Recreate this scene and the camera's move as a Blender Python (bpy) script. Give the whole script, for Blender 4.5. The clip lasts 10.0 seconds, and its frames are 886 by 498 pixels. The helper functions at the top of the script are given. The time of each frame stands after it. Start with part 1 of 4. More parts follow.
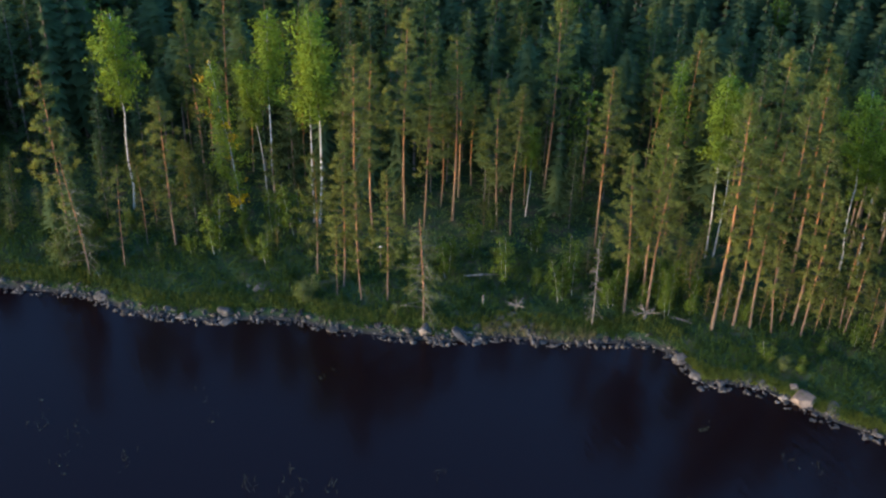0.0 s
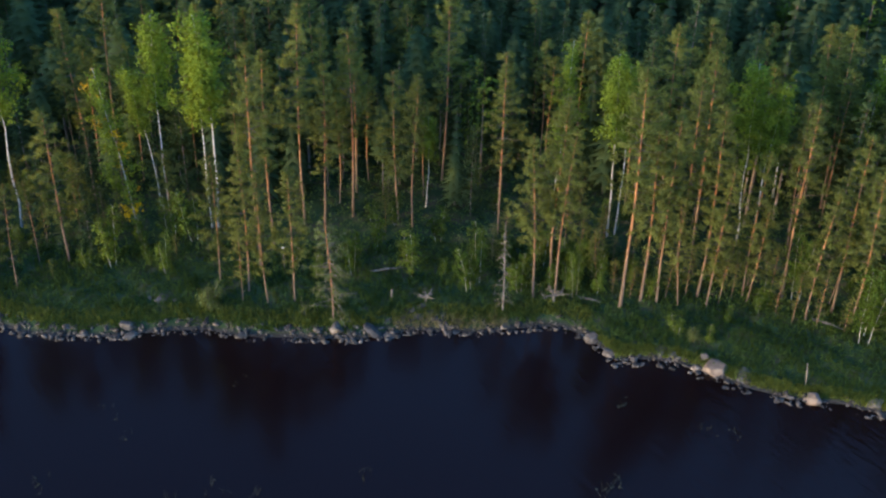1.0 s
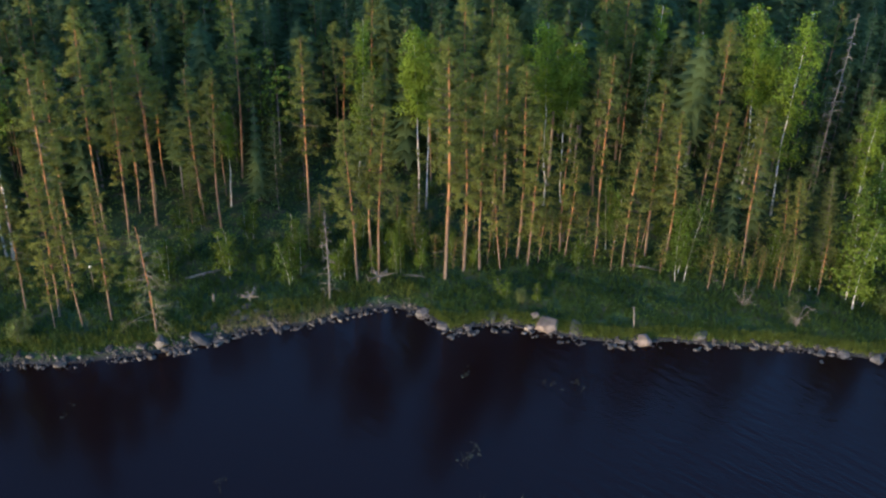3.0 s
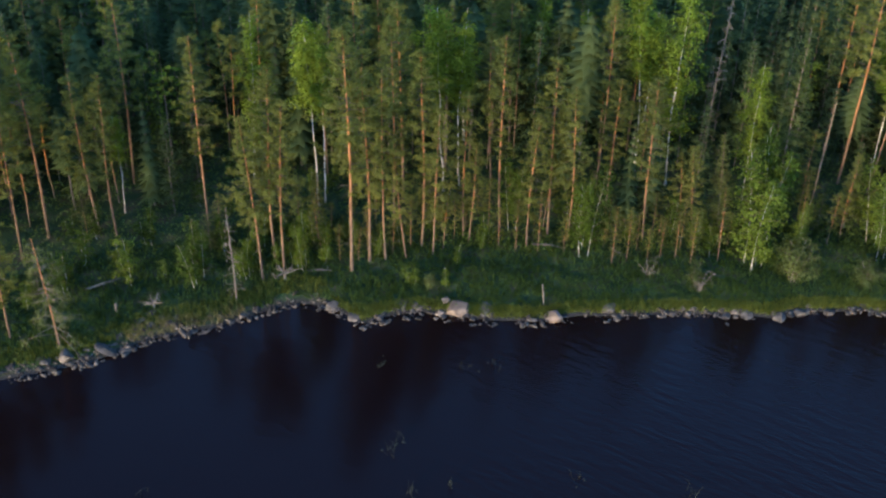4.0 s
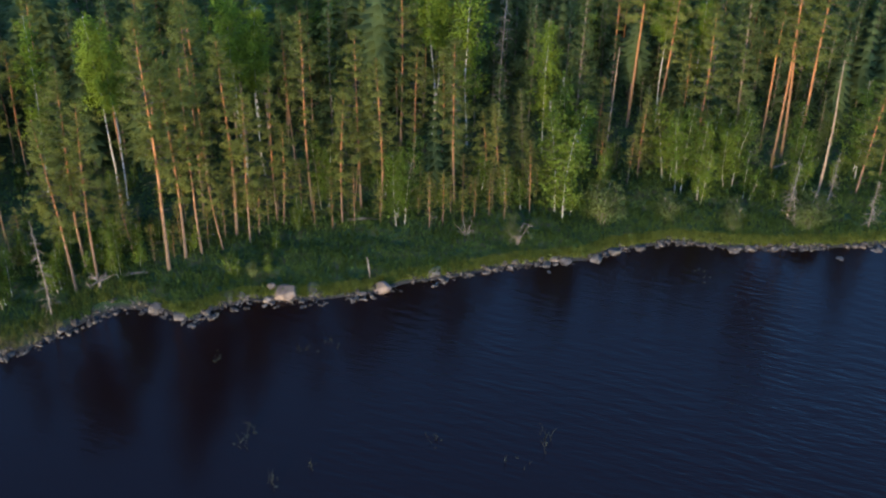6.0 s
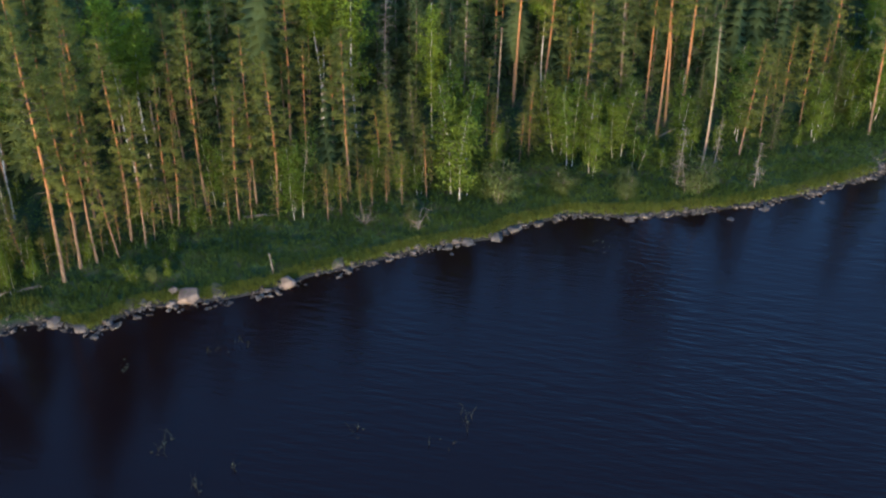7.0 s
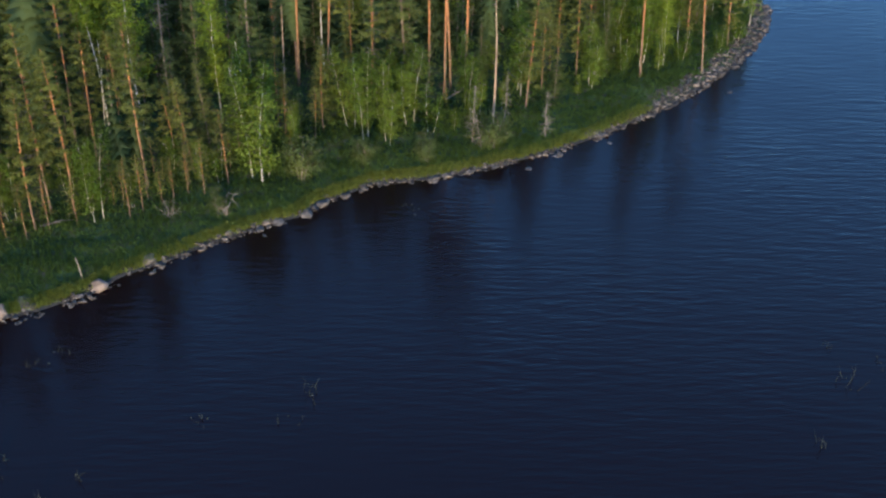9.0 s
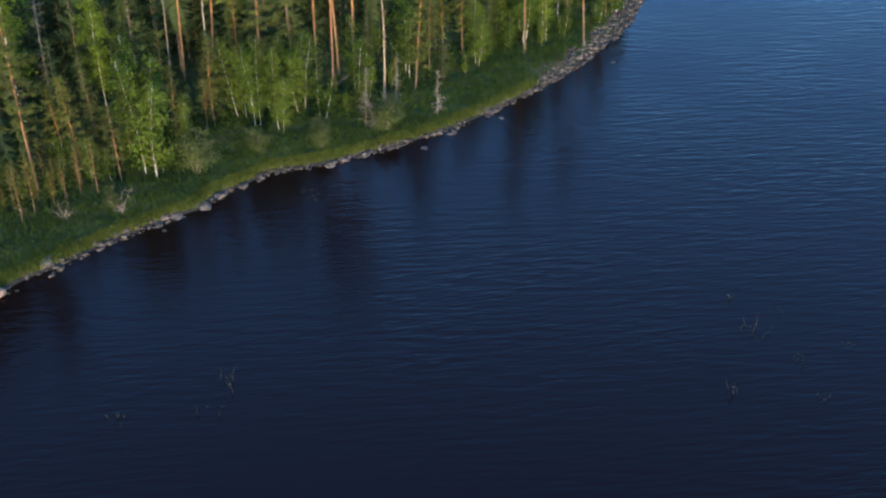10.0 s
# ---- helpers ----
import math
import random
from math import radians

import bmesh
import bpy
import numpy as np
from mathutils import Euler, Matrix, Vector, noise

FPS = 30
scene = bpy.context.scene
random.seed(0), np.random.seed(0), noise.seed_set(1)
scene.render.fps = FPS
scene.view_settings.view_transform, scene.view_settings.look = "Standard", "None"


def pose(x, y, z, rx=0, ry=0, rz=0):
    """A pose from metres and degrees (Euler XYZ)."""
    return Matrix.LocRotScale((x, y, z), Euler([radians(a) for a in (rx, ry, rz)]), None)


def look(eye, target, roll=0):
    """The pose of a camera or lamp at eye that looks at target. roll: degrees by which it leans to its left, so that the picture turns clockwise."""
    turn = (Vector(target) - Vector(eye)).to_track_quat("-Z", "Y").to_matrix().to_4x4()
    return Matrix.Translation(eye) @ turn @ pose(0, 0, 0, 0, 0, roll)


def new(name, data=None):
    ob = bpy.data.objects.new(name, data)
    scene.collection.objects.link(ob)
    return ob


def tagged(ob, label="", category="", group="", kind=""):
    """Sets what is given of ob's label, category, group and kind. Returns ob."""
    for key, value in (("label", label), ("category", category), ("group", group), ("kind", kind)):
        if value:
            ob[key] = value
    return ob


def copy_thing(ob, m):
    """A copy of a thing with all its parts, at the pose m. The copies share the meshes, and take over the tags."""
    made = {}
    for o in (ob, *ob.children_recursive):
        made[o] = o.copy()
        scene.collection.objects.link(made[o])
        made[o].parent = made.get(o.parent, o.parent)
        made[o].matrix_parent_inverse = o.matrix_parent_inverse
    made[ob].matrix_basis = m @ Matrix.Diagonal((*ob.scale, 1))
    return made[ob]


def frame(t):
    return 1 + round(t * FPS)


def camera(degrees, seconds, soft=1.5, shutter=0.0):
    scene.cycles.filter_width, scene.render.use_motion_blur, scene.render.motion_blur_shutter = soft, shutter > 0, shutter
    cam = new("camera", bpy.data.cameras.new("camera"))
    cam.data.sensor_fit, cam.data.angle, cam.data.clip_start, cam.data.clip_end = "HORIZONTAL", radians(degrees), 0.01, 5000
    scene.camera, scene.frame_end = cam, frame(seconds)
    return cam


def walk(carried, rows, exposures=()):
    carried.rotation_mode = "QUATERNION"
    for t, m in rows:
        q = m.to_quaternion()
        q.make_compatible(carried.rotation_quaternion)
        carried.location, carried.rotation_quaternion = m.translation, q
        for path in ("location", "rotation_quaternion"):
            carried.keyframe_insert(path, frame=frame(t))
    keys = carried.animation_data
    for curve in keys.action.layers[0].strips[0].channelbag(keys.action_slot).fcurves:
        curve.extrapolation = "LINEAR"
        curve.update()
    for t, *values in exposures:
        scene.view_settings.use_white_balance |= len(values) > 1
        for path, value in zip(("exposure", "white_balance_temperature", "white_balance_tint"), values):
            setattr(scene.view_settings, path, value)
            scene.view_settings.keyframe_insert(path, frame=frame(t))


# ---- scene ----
cam = camera(40.61, 10.0, soft=2.4)
PATH = [
    (0.0, pose(0.000, -0.000, 53.000, 55.707, -1.328, 0.906)),
    (0.5, pose(-0.882, 0.300, 52.731, 55.672, -1.283, -2.354)),
    (1.0, pose(-1.774, 0.614, 52.446, 55.622, -1.245, -6.071)),
    (1.5, pose(-2.673, 0.937, 52.148, 55.607, -1.255, -9.294)),
    (2.0, pose(-3.580, 1.288, 51.820, 55.585, -1.211, -12.987)),
    (2.5, pose(-4.482, 1.635, 51.468, 55.626, -1.244, -16.175)),
    (4.0, pose(-7.079, 2.529, 50.221, 55.773, -1.074, -26.644)),
    (4.5, pose(-7.812, 2.866, 49.879, 55.771, -1.088, -29.717)),
    (5.0, pose(-8.549, 3.198, 49.591, 55.699, -1.012, -33.262)),
    (5.5, pose(-9.298, 3.547, 49.335, 55.630, -1.079, -36.308)),
    (7.0, pose(-11.611, 5.048, 48.446, 55.490, -0.719, -47.190)),
    (7.5, pose(-12.315, 5.566, 48.061, 55.493, -0.675, -50.424)),
    (8.0, pose(-13.040, 6.079, 47.663, 55.471, -0.665, -54.090)),
    (8.5, pose(-13.778, 6.594, 47.236, 55.535, -0.770, -57.238)),
    (9.0, pose(-14.525, 7.135, 46.782, 55.598, -0.826, -60.664)),
    (9.5, pose(-15.291, 7.698, 46.310, 55.641, -0.791, -64.151)),
    (10.0, pose(-16.062, 8.272, 45.828, 55.574, -0.740, -67.677)),
]
walk(cam, PATH)

# ---- sky and evening sun over the lake ----
SUN_AZ, SUN_EL = 239.0, 9.0
world = bpy.data.worlds.new("evening_sky")
scene.world = world
world.use_nodes = True
wn = world.node_tree.nodes
sky = wn.new("ShaderNodeTexSky")
sky.sky_type = 'NISHITA'
sky.sun_disc = False
sky.sun_elevation = radians(SUN_EL)
sky.sun_rotation = radians(SUN_AZ)
sky.ozone_density = 5.0
world.node_tree.links.new(sky.outputs[0], wn["Background"].inputs[0])
wn["Background"].inputs[1].default_value = 0.15
sun_dir = Vector((math.sin(radians(SUN_AZ)) * math.cos(radians(SUN_EL)), math.cos(radians(SUN_AZ)) * math.cos(radians(SUN_EL)), math.sin(radians(SUN_EL))))
sun = new("sun", bpy.data.lights.new("sun", 'SUN'))
sun.data.energy = 1.17
sun.data.angle = radians(2.0)
sun.data.color = (1.0, 0.73, 0.40)
sun.matrix_world = look(sun_dir * 300, (0, 0, 0))
scene.view_settings.exposure = 2.53

# ---- materials ----


def material(name, rough=0.9):
    mat = bpy.data.materials.new(name)
    mat.use_nodes = True
    b = mat.node_tree.nodes["Principled BSDF"]
    b.inputs["Roughness"].default_value = rough
    b.inputs["Specular IOR Level"].default_value = 0.25
    return mat, mat.node_tree.nodes, mat.node_tree.links, b


def ramp(nodes, stops):
    r = nodes.new("ShaderNodeValToRGB")
    el = r.color_ramp.elements
    while len(el) < len(stops):
        el.new(0.5)
    for e, (p, c) in zip(el, stops):
        e.position, e.color = p, (*c, 1)
    return r


def noise_node(nodes, links, scale, detail=3.0, coord="Object", stretch=(1, 1, 1)):
    tc = nodes.new("ShaderNodeTexCoord")
    mp = nodes.new("ShaderNodeMapping")
    mp.inputs["Scale"].default_value = stretch
    nz = nodes.new("ShaderNodeTexNoise")
    nz.inputs["Scale"].default_value = scale
    nz.inputs["Detail"].default_value = detail
    links.new(tc.outputs[coord], mp.inputs[0])
    links.new(mp.outputs[0], nz.inputs[0])
    return nz


def mix_color(nodes, links, fac, a, b, mode='MIX'):
    m = nodes.new("ShaderNodeMix")
    m.data_type, m.blend_type = 'RGBA', mode
    for value, socket in ((fac, m.inputs[0]), (a, m.inputs[6]), (b, m.inputs[7])):
        if hasattr(value, "is_output"):
            links.new(value, socket)
        else:
            socket.default_value = value if isinstance(value, float) else (*value, 1)
    return m.outputs[2]


def bump(nodes, links, b, height, strength=0.4, distance=0.05):
    bp = nodes.new("ShaderNodeBump")
    bp.inputs["Strength"].default_value = strength
    bp.inputs["Distance"].default_value = distance
    links.new(height, bp.inputs["Height"])
    links.new(bp.outputs[0], b.inputs["Normal"])


def foliage(name, dark, mid, light, through_light=0.5, odd=None):
    """Leaves or needles: island by island and tree by tree variation, some light passing through."""
    mat, n, l, b = material(name, 0.8)
    b.inputs["Specular IOR Level"].default_value = 0.08
    geo = n.new("ShaderNodeNewGeometry")
    info = n.new("ShaderNodeObjectInfo")
    add = n.new("ShaderNodeMath")
    add.operation = 'MULTIPLY_ADD'
    add.inputs[1].default_value = 0.22
    mul = n.new("ShaderNodeMath")
    mul.operation = 'MULTIPLY'
    mul.inputs[1].default_value = 0.74
    l.new(geo.outputs["Random Per Island"], add.inputs[0])
    l.new(info.outputs["Random"], mul.inputs[0])
    l.new(mul.outputs[0], add.inputs[2])
    r = ramp(n, [(0.08, dark), (0.5, mid), (0.95, light)])
    l.new(add.outputs[0], r.inputs[0])
    col = r.outputs[0]
    nz = noise_node(n, l, 0.9, 2.0)
    shade = ramp(n, [(0.35, (0.84, 0.86, 0.84)), (0.65, (1.10, 1.06, 1.0))])
    l.new(nz.outputs[0], shade.inputs[0])
    col = mix_color(n, l, 1.0, col, shade.outputs[0], 'MULTIPLY')
    if odd:
        spot = noise_node(n, l, 0.55, 1.0)
        sr = ramp(n, [(0.60, (0, 0, 0)), (0.66, (1, 1, 1))])
        l.new(spot.outputs[0], sr.inputs[0])
        col = mix_color(n, l, sr.outputs[0], col, odd)
    l.new(col, b.inputs["Base Color"])
    tr = n.new("ShaderNodeBsdfTranslucent")
    l.new(mix_color(n, l, 1.0, col, (1.26, 1.12, 0.66), 'MULTIPLY'), tr.inputs[0])
    mx = n.new("ShaderNodeMixShader")
    mx.inputs[0].default_value = through_light
    l.new(b.outputs[0], mx.inputs[1])
    l.new(tr.outputs[0], mx.inputs[2])
    l.new(mx.outputs[0], n["Material Output"].inputs[0])
    return mat


M_NEEDLE = foliage("pine_needles", (0.092, 0.116, 0.035), (0.132, 0.157, 0.044), (0.176, 0.196, 0.055))
M_SPRUCE = foliage("spruce_needles", (0.072, 0.102, 0.036), (0.098, 0.130, 0.045), (0.124, 0.156, 0.054))
# Darker, bluer needles: the back forest's shade and haze put into the colour.
M_SHADED_WOODS = foliage("shaded_hazy_needles", (0.050, 0.082, 0.038), (0.068, 0.107, 0.048), (0.092, 0.132, 0.057))
M_BIRCH = foliage("birch_leaves", (0.112, 0.172, 0.026), (0.144, 0.213, 0.031), (0.190, 0.262, 0.042))
M_YOUNG = foliage("young_leaves", (0.048, 0.088, 0.017), (0.080, 0.131, 0.023), (0.120, 0.172, 0.030))
M_YELLOW = foliage("turning_leaves", (0.070, 0.120, 0.020), (0.110, 0.180, 0.028), (0.170, 0.240, 0.040), odd=(0.42, 0.27, 0.02))
M_GOLD = foliage("yellowed_leaves", (0.50, 0.36, 0.012), (0.62, 0.46, 0.015), (0.72, 0.54, 0.03))
M_WILLOW = foliage("willow_leaves", (0.066, 0.098, 0.036), (0.100, 0.136, 0.050), (0.146, 0.182, 0.068))
M_GRASS = foliage("shore_grass", (0.034, 0.067, 0.020), (0.050, 0.091, 0.025), (0.076, 0.117, 0.031))
M_SEDGE = foliage("sedge", (0.062, 0.105, 0.022), (0.105, 0.145, 0.030), (0.165, 0.175, 0.048))
M_HERB = foliage("forest_herbs", (0.062, 0.102, 0.028), (0.082, 0.130, 0.034), (0.108, 0.156, 0.042))
M_STRAW = foliage("dry_reeds", (0.16, 0.15, 0.075), (0.23, 0.205, 0.105), (0.31, 0.27, 0.15))
M_REED = foliage("reed_stems", (0.045, 0.055, 0.044), (0.066, 0.076, 0.062), (0.092, 0.100, 0.084))


def bark_pine():
    mat, n, l, b = material("pine_bark", 0.9)
    tc = n.new("ShaderNodeTexCoord")
    sep = n.new("ShaderNodeSeparateXYZ")
    l.new(tc.outputs["Generated"], sep.inputs[0])
    nz = noise_node(n, l, 3.5, 4.0, stretch=(1, 1, 0.25))
    up = n.new("ShaderNodeMath")
    up.operation = 'MULTIPLY_ADD'
    up.inputs[1].default_value = 0.35
    l.new(nz.outputs[0], up.inputs[0])
    l.new(sep.outputs[2], up.inputs[2])
    r = ramp(n, [(0.16, (0.115, 0.09, 0.068)), (0.36, (0.19, 0.125, 0.08)), (0.62, (0.35, 0.160, 0.068)), (0.95, (0.36, 0.165, 0.068))])
    l.new(up.outputs[0], r.inputs[0])
    fine = noise_node(n, l, 14.0, 4.0, stretch=(1, 1, 0.2))
    fr = ramp(n, [(0.3, (0.5, 0.5, 0.5)), (0.65, (1.15, 1.12, 1.1))])
    l.new(fine.outputs[0], fr.inputs[0])
    l.new(mix_color(n, l, 1.0, r.outputs[0], fr.outputs[0], 'MULTIPLY'), b.inputs["Base Color"])
    bump(n, l, b, fine.outputs[0], 0.6, 0.03)
    return mat


def bark_birch():
    mat, n, l, b = material("birch_bark", 0.7)
    nz = noise_node(n, l, 5.0, 3.0, stretch=(0.6, 0.6, 2.2))
    r = ramp(n, [(0.38, (0.06, 0.055, 0.05)), (0.47, (0.42, 0.395, 0.345)), (0.8, (0.58, 0.555, 0.49))])
    l.new(nz.outputs[0], r.inputs[0])
    l.new(r.outputs[0], b.inputs["Base Color"])
    bump(n, l, b, nz.outputs[0], 0.3, 0.02)
    return mat


def mottled(name, a, c, e, scale, rough=0.9, stretch=(1, 1, 1), strength=0.5, distance=0.03, vary=0.0):
    mat, n, l, b = material(name, rough)
    nz = noise_node(n, l, scale, 5.0, stretch=stretch)
    r = ramp(n, [(0.3, a), (0.5, c), (0.72, e)])
    l.new(nz.outputs[0], r.inputs[0])
    col = r.outputs[0]
    big = noise_node(n, l, scale * 0.17, 3.0)
    br = ramp(n, [(0.35, (0.7, 0.7, 0.7)), (0.65, (1.15, 1.12, 1.08))])
    l.new(big.outputs[0], br.inputs[0])
    col = mix_color(n, l, 1.0, col, br.outputs[0], 'MULTIPLY')
    if vary:
        info = n.new("ShaderNodeObjectInfo")
        geo = n.new("ShaderNodeNewGeometry")
        s = n.new("ShaderNodeMath")
        s.operation = 'ADD'
        l.new(info.outputs["Random"], s.inputs[0])
        l.new(geo.outputs["Random Per Island"], s.inputs[1])
        fr = n.new("ShaderNodeMath")
        fr.operation = 'FRACT'
        l.new(s.outputs[0], fr.inputs[0])
        vr = ramp(n, [(0.0, (0.35, 0.35, 0.37)), (0.5, (0.8, 0.79, 0.78)), (1.0, (1.5, 1.4, 1.3))])
        l.new(fr.outputs[0], vr.inputs[0])
        col = mix_color(n, l, vary, col, vr.outputs[0], 'MULTIPLY')
    l.new(col, b.inputs["Base Color"])
    bump(n, l, b, nz.outputs[0], strength, distance)
    return mat


M_PINE_BARK = bark_pine()
M_BIRCH_BARK = bark_birch()
M_SPRUCE_BARK = mottled("spruce_bark", (0.09, 0.07, 0.055), (0.17, 0.13, 0.10), (0.26, 0.21, 0.17), 9.0, stretch=(1, 1, 0.3))
M_DEADWOOD = mottled("weathered_wood", (0.095, 0.085, 0.07), (0.17, 0.15, 0.125), (0.26, 0.232, 0.195), 7.0, stretch=(1, 1, 0.25))
M_PALE_TRUNK = mottled("pale_peeled_trunk", (0.17, 0.125, 0.085), (0.29, 0.22, 0.155), (0.38, 0.30, 0.22), 6.0, stretch=(1, 1, 0.25))
M_STONE = mottled("granite", (0.034, 0.031, 0.029), (0.078, 0.070, 0.064), (0.165, 0.147, 0.132), 4.0, 0.85, vary=1.0)
M_BOULDER = mottled("boulder_granite", (0.050, 0.045, 0.041), (0.098, 0.087, 0.078), (0.172, 0.152, 0.136), 2.6, 0.85, vary=0.5)
M_PALE_BOULDER = mottled("pale_boulder_granite", (0.085, 0.065, 0.052), (0.160, 0.122, 0.096), (0.235, 0.182, 0.146), 2.6, 0.85)
M_TWIG = mottled("brown_twigs", (0.07, 0.055, 0.04), (0.12, 0.095, 0.07), (0.18, 0.15, 0.115), 9.0)
M_WHITE = mottled("white_paint", (0.72, 0.72, 0.70), (0.80, 0.80, 0.78), (0.84, 0.84, 0.82), 12.0, 0.6)


def ground_material():
    """Needle litter and moss inland, grey grit along the waterline."""
    mat, n, l, b = material("forest_floor", 0.95)
    nz = noise_node(n, l, 0.8, 6.0)
    r = ramp(n, [(0.3, (0.022, 0.040, 0.014)), (0.5, (0.034, 0.062, 0.020)), (0.7, (0.085, 0.070, 0.038))])
    l.new(nz.outputs[0], r.inputs[0])
    grit = noise_node(n, l, 6.0, 4.0)
    gr = ramp(n, [(0.35, (0.014, 0.013, 0.012)), (0.65, (0.046, 0.043, 0.039))])
    l.new(grit.outputs[0], gr.inputs[0])
    geo = n.new("ShaderNodeNewGeometry")
    sep = n.new("ShaderNodeSeparateXYZ")
    l.new(geo.outputs["Position"], sep.inputs[0])
    mr = n.new("ShaderNodeMapRange")
    mr.inputs["From Min"].default_value = 0.06
    mr.inputs["From Max"].default_value = 0.16
    l.new(sep.outputs[2], mr.inputs["Value"])
    l.new(mix_color(n, l, mr.outputs[0], gr.outputs[0], r.outputs[0]), b.inputs["Base Color"])
    bump(n, l, b, grit.outputs[0], 0.6, 0.08)
    return mat


def water_material():
    """Dark humic lake: gloss over almost black depth, low wind ripples."""
    mat, n, l, b = material("lake_water", 0.15)
    b.inputs["Base Color"].default_value = (0.0066, 0.0024, 0.0029, 1)
    b.inputs["IOR"].default_value = 1.333
    b.inputs["Specular IOR Level"].default_value = 0.262
    tc = n.new("ShaderNodeTexCoord")
    heights = []
    for turn, stretch, scale, detail, gain in ((28, (0.20, 1.0, 1), 2.0, 2.5, 0.85), (36, (0.22, 1.0, 1), 3.4, 2.0, 0.42), (20, (0.6, 1.0, 1), 8.0, 2.0, 0.12)):
        mp = n.new("ShaderNodeMapping")
        mp.vector_type = 'TEXTURE'
        mp.inputs["Rotation"].default_value = (0, 0, radians(turn + 90))
        mp.inputs["Scale"].default_value = (1 / stretch[0], 1 / stretch[1], 1)
        l.new(tc.outputs["Object"], mp.inputs[0])
        nz = n.new("ShaderNodeTexNoise")
        nz.inputs["Scale"].default_value = scale
        nz.inputs["Detail"].default_value = detail
        l.new(mp.outputs[0], nz.inputs[0])
        g = n.new("ShaderNodeMath")
        g.operation = 'MULTIPLY'
        g.inputs[1].default_value = gain
        l.new(nz.outputs[0], g.inputs[0])
        heights.append(g.outputs[0])
    total = heights[0]
    for hgt in heights[1:]:
        a = n.new("ShaderNodeMath")
        a.operation = 'ADD'
        l.new(total, a.inputs[0])
        l.new(hgt, a.inputs[1])
        total = a.outputs[0]
    patch = noise_node(n, l, 0.05, 2.0)
    pr = ramp(n, [(0.35, (0.35, 0.35, 0.35)), (0.65, (1, 1, 1))])
    l.new(patch.outputs[0], pr.inputs[0])
    sep = n.new("ShaderNodeSeparateXYZ")
    l.new(tc.outputs["Object"], sep.inputs[0])
    lee = n.new("ShaderNodeMapRange")
    lee.inputs["From Min"].default_value = 0.0
    lee.inputs["From Max"].default_value = 40.0
    lee.inputs["To Min"].default_value = 0.2
    lee.inputs["To Max"].default_value = 1.0
    l.new(sep.outputs[0], lee.inputs["Value"])
    calm = n.new("ShaderNodeMath")
    calm.operation = 'MULTIPLY'
    l.new(pr.outputs[0], calm.inputs[0])
    l.new(lee.outputs[0], calm.inputs[1])
    pm = n.new("ShaderNodeMath")
    pm.operation = 'MULTIPLY'
    l.new(total, pm.inputs[0])
    l.new(calm.outputs[0], pm.inputs[1])
    bump(n, l, b, pm.outputs[0], 1.0, 0.08)
    return mat


M_GROUND = ground_material()
M_WATER = water_material()

# ---- mesh helpers ----


def tri_mesh(name, verts, tris, mats, index=None, smooth=False):
    verts = np.ascontiguousarray(verts, dtype=np.float32)
    tris = np.ascontiguousarray(tris, dtype=np.int32)
    me = bpy.data.meshes.new(name)
    me.vertices.add(len(verts))
    me.vertices.foreach_set("co", verts.ravel())
    me.loops.add(tris.size)
    me.loops.foreach_set("vertex_index", tris.ravel())
    me.polygons.add(len(tris))
    me.polygons.foreach_set("loop_start", np.arange(0, tris.size, 3, dtype=np.int32))
    for mat in mats:
        me.materials.append(mat)
    if index is not None:
        me.polygons.foreach_set("material_index", np.ascontiguousarray(index, dtype=np.int32))
    if smooth:
        me.polygons.foreach_set("use_smooth", np.ones(len(tris), dtype=bool))
    me.update(calc_edges=True)
    return me


def child(name, me, parent, label=""):
    ob = new(name, me)
    ob.parent = parent
    return tagged(ob, label)


class Shape:
    """Gathers triangles of one mesh; foliage brings soft normals that swell with its clump and its crown."""

    def __init__(self):
        self.v, self.t, self.nrm, self.n = [], [], [], 0

    def add(self, v, t, nrm=None):
        self.v.append(np.asarray(v, dtype=float))
        self.t.append(np.asarray(t, dtype=int) + self.n)
        self.nrm.append(np.zeros((len(v), 3)) if nrm is None else nrm)
        self.n += len(v)

    def tube(self, pts, radii, sides=6):
        pts = np.asarray(pts, dtype=float)
        k = len(pts)
        tang = np.gradient(pts, axis=0)
        tang /= np.linalg.norm(tang, axis=1)[:, None] + 1e-9
        ref = np.array([1.0, 0.13, 0.07]) if abs(tang[0][0]) < 0.8 else np.array([0.1, 1.0, 0.05])
        a = np.cross(tang, ref)
        a /= np.linalg.norm(a, axis=1)[:, None] + 1e-9
        b = np.cross(tang, a)
        ang = np.arange(sides) * 2 * np.pi / sides
        ring = np.cos(ang)[None, :, None] * a[:, None] + np.sin(ang)[None, :, None] * b[:, None]
        v = (pts[:, None] + ring * np.asarray(radii, dtype=float)[:, None, None]).reshape(-1, 3)
        t = []
        for i in range(k - 1):
            for j in range(sides):
                p, q = i * sides + j, i * sides + (j + 1) % sides
                t += [(p, q, q + sides), (p, q + sides, p + sides)]
        v = np.vstack([v, pts[-1:]])
        t += [((k - 1) * sides + j, (k - 1) * sides + (j + 1) % sides, k * sides) for j in range(sides)]
        self.add(v, t)

    def mesh(self, name, mats, smooth=False, index=None):
        me = tri_mesh(name, np.vstack(self.v), np.vstack(self.t), mats, index, smooth)
        soft = np.vstack(self.nrm)
        if np.any(soft):
            me.polygons.foreach_set("use_smooth", np.ones(len(me.polygons), dtype=bool))
            me.normals_split_custom_set_from_vertices(soft)
        return me


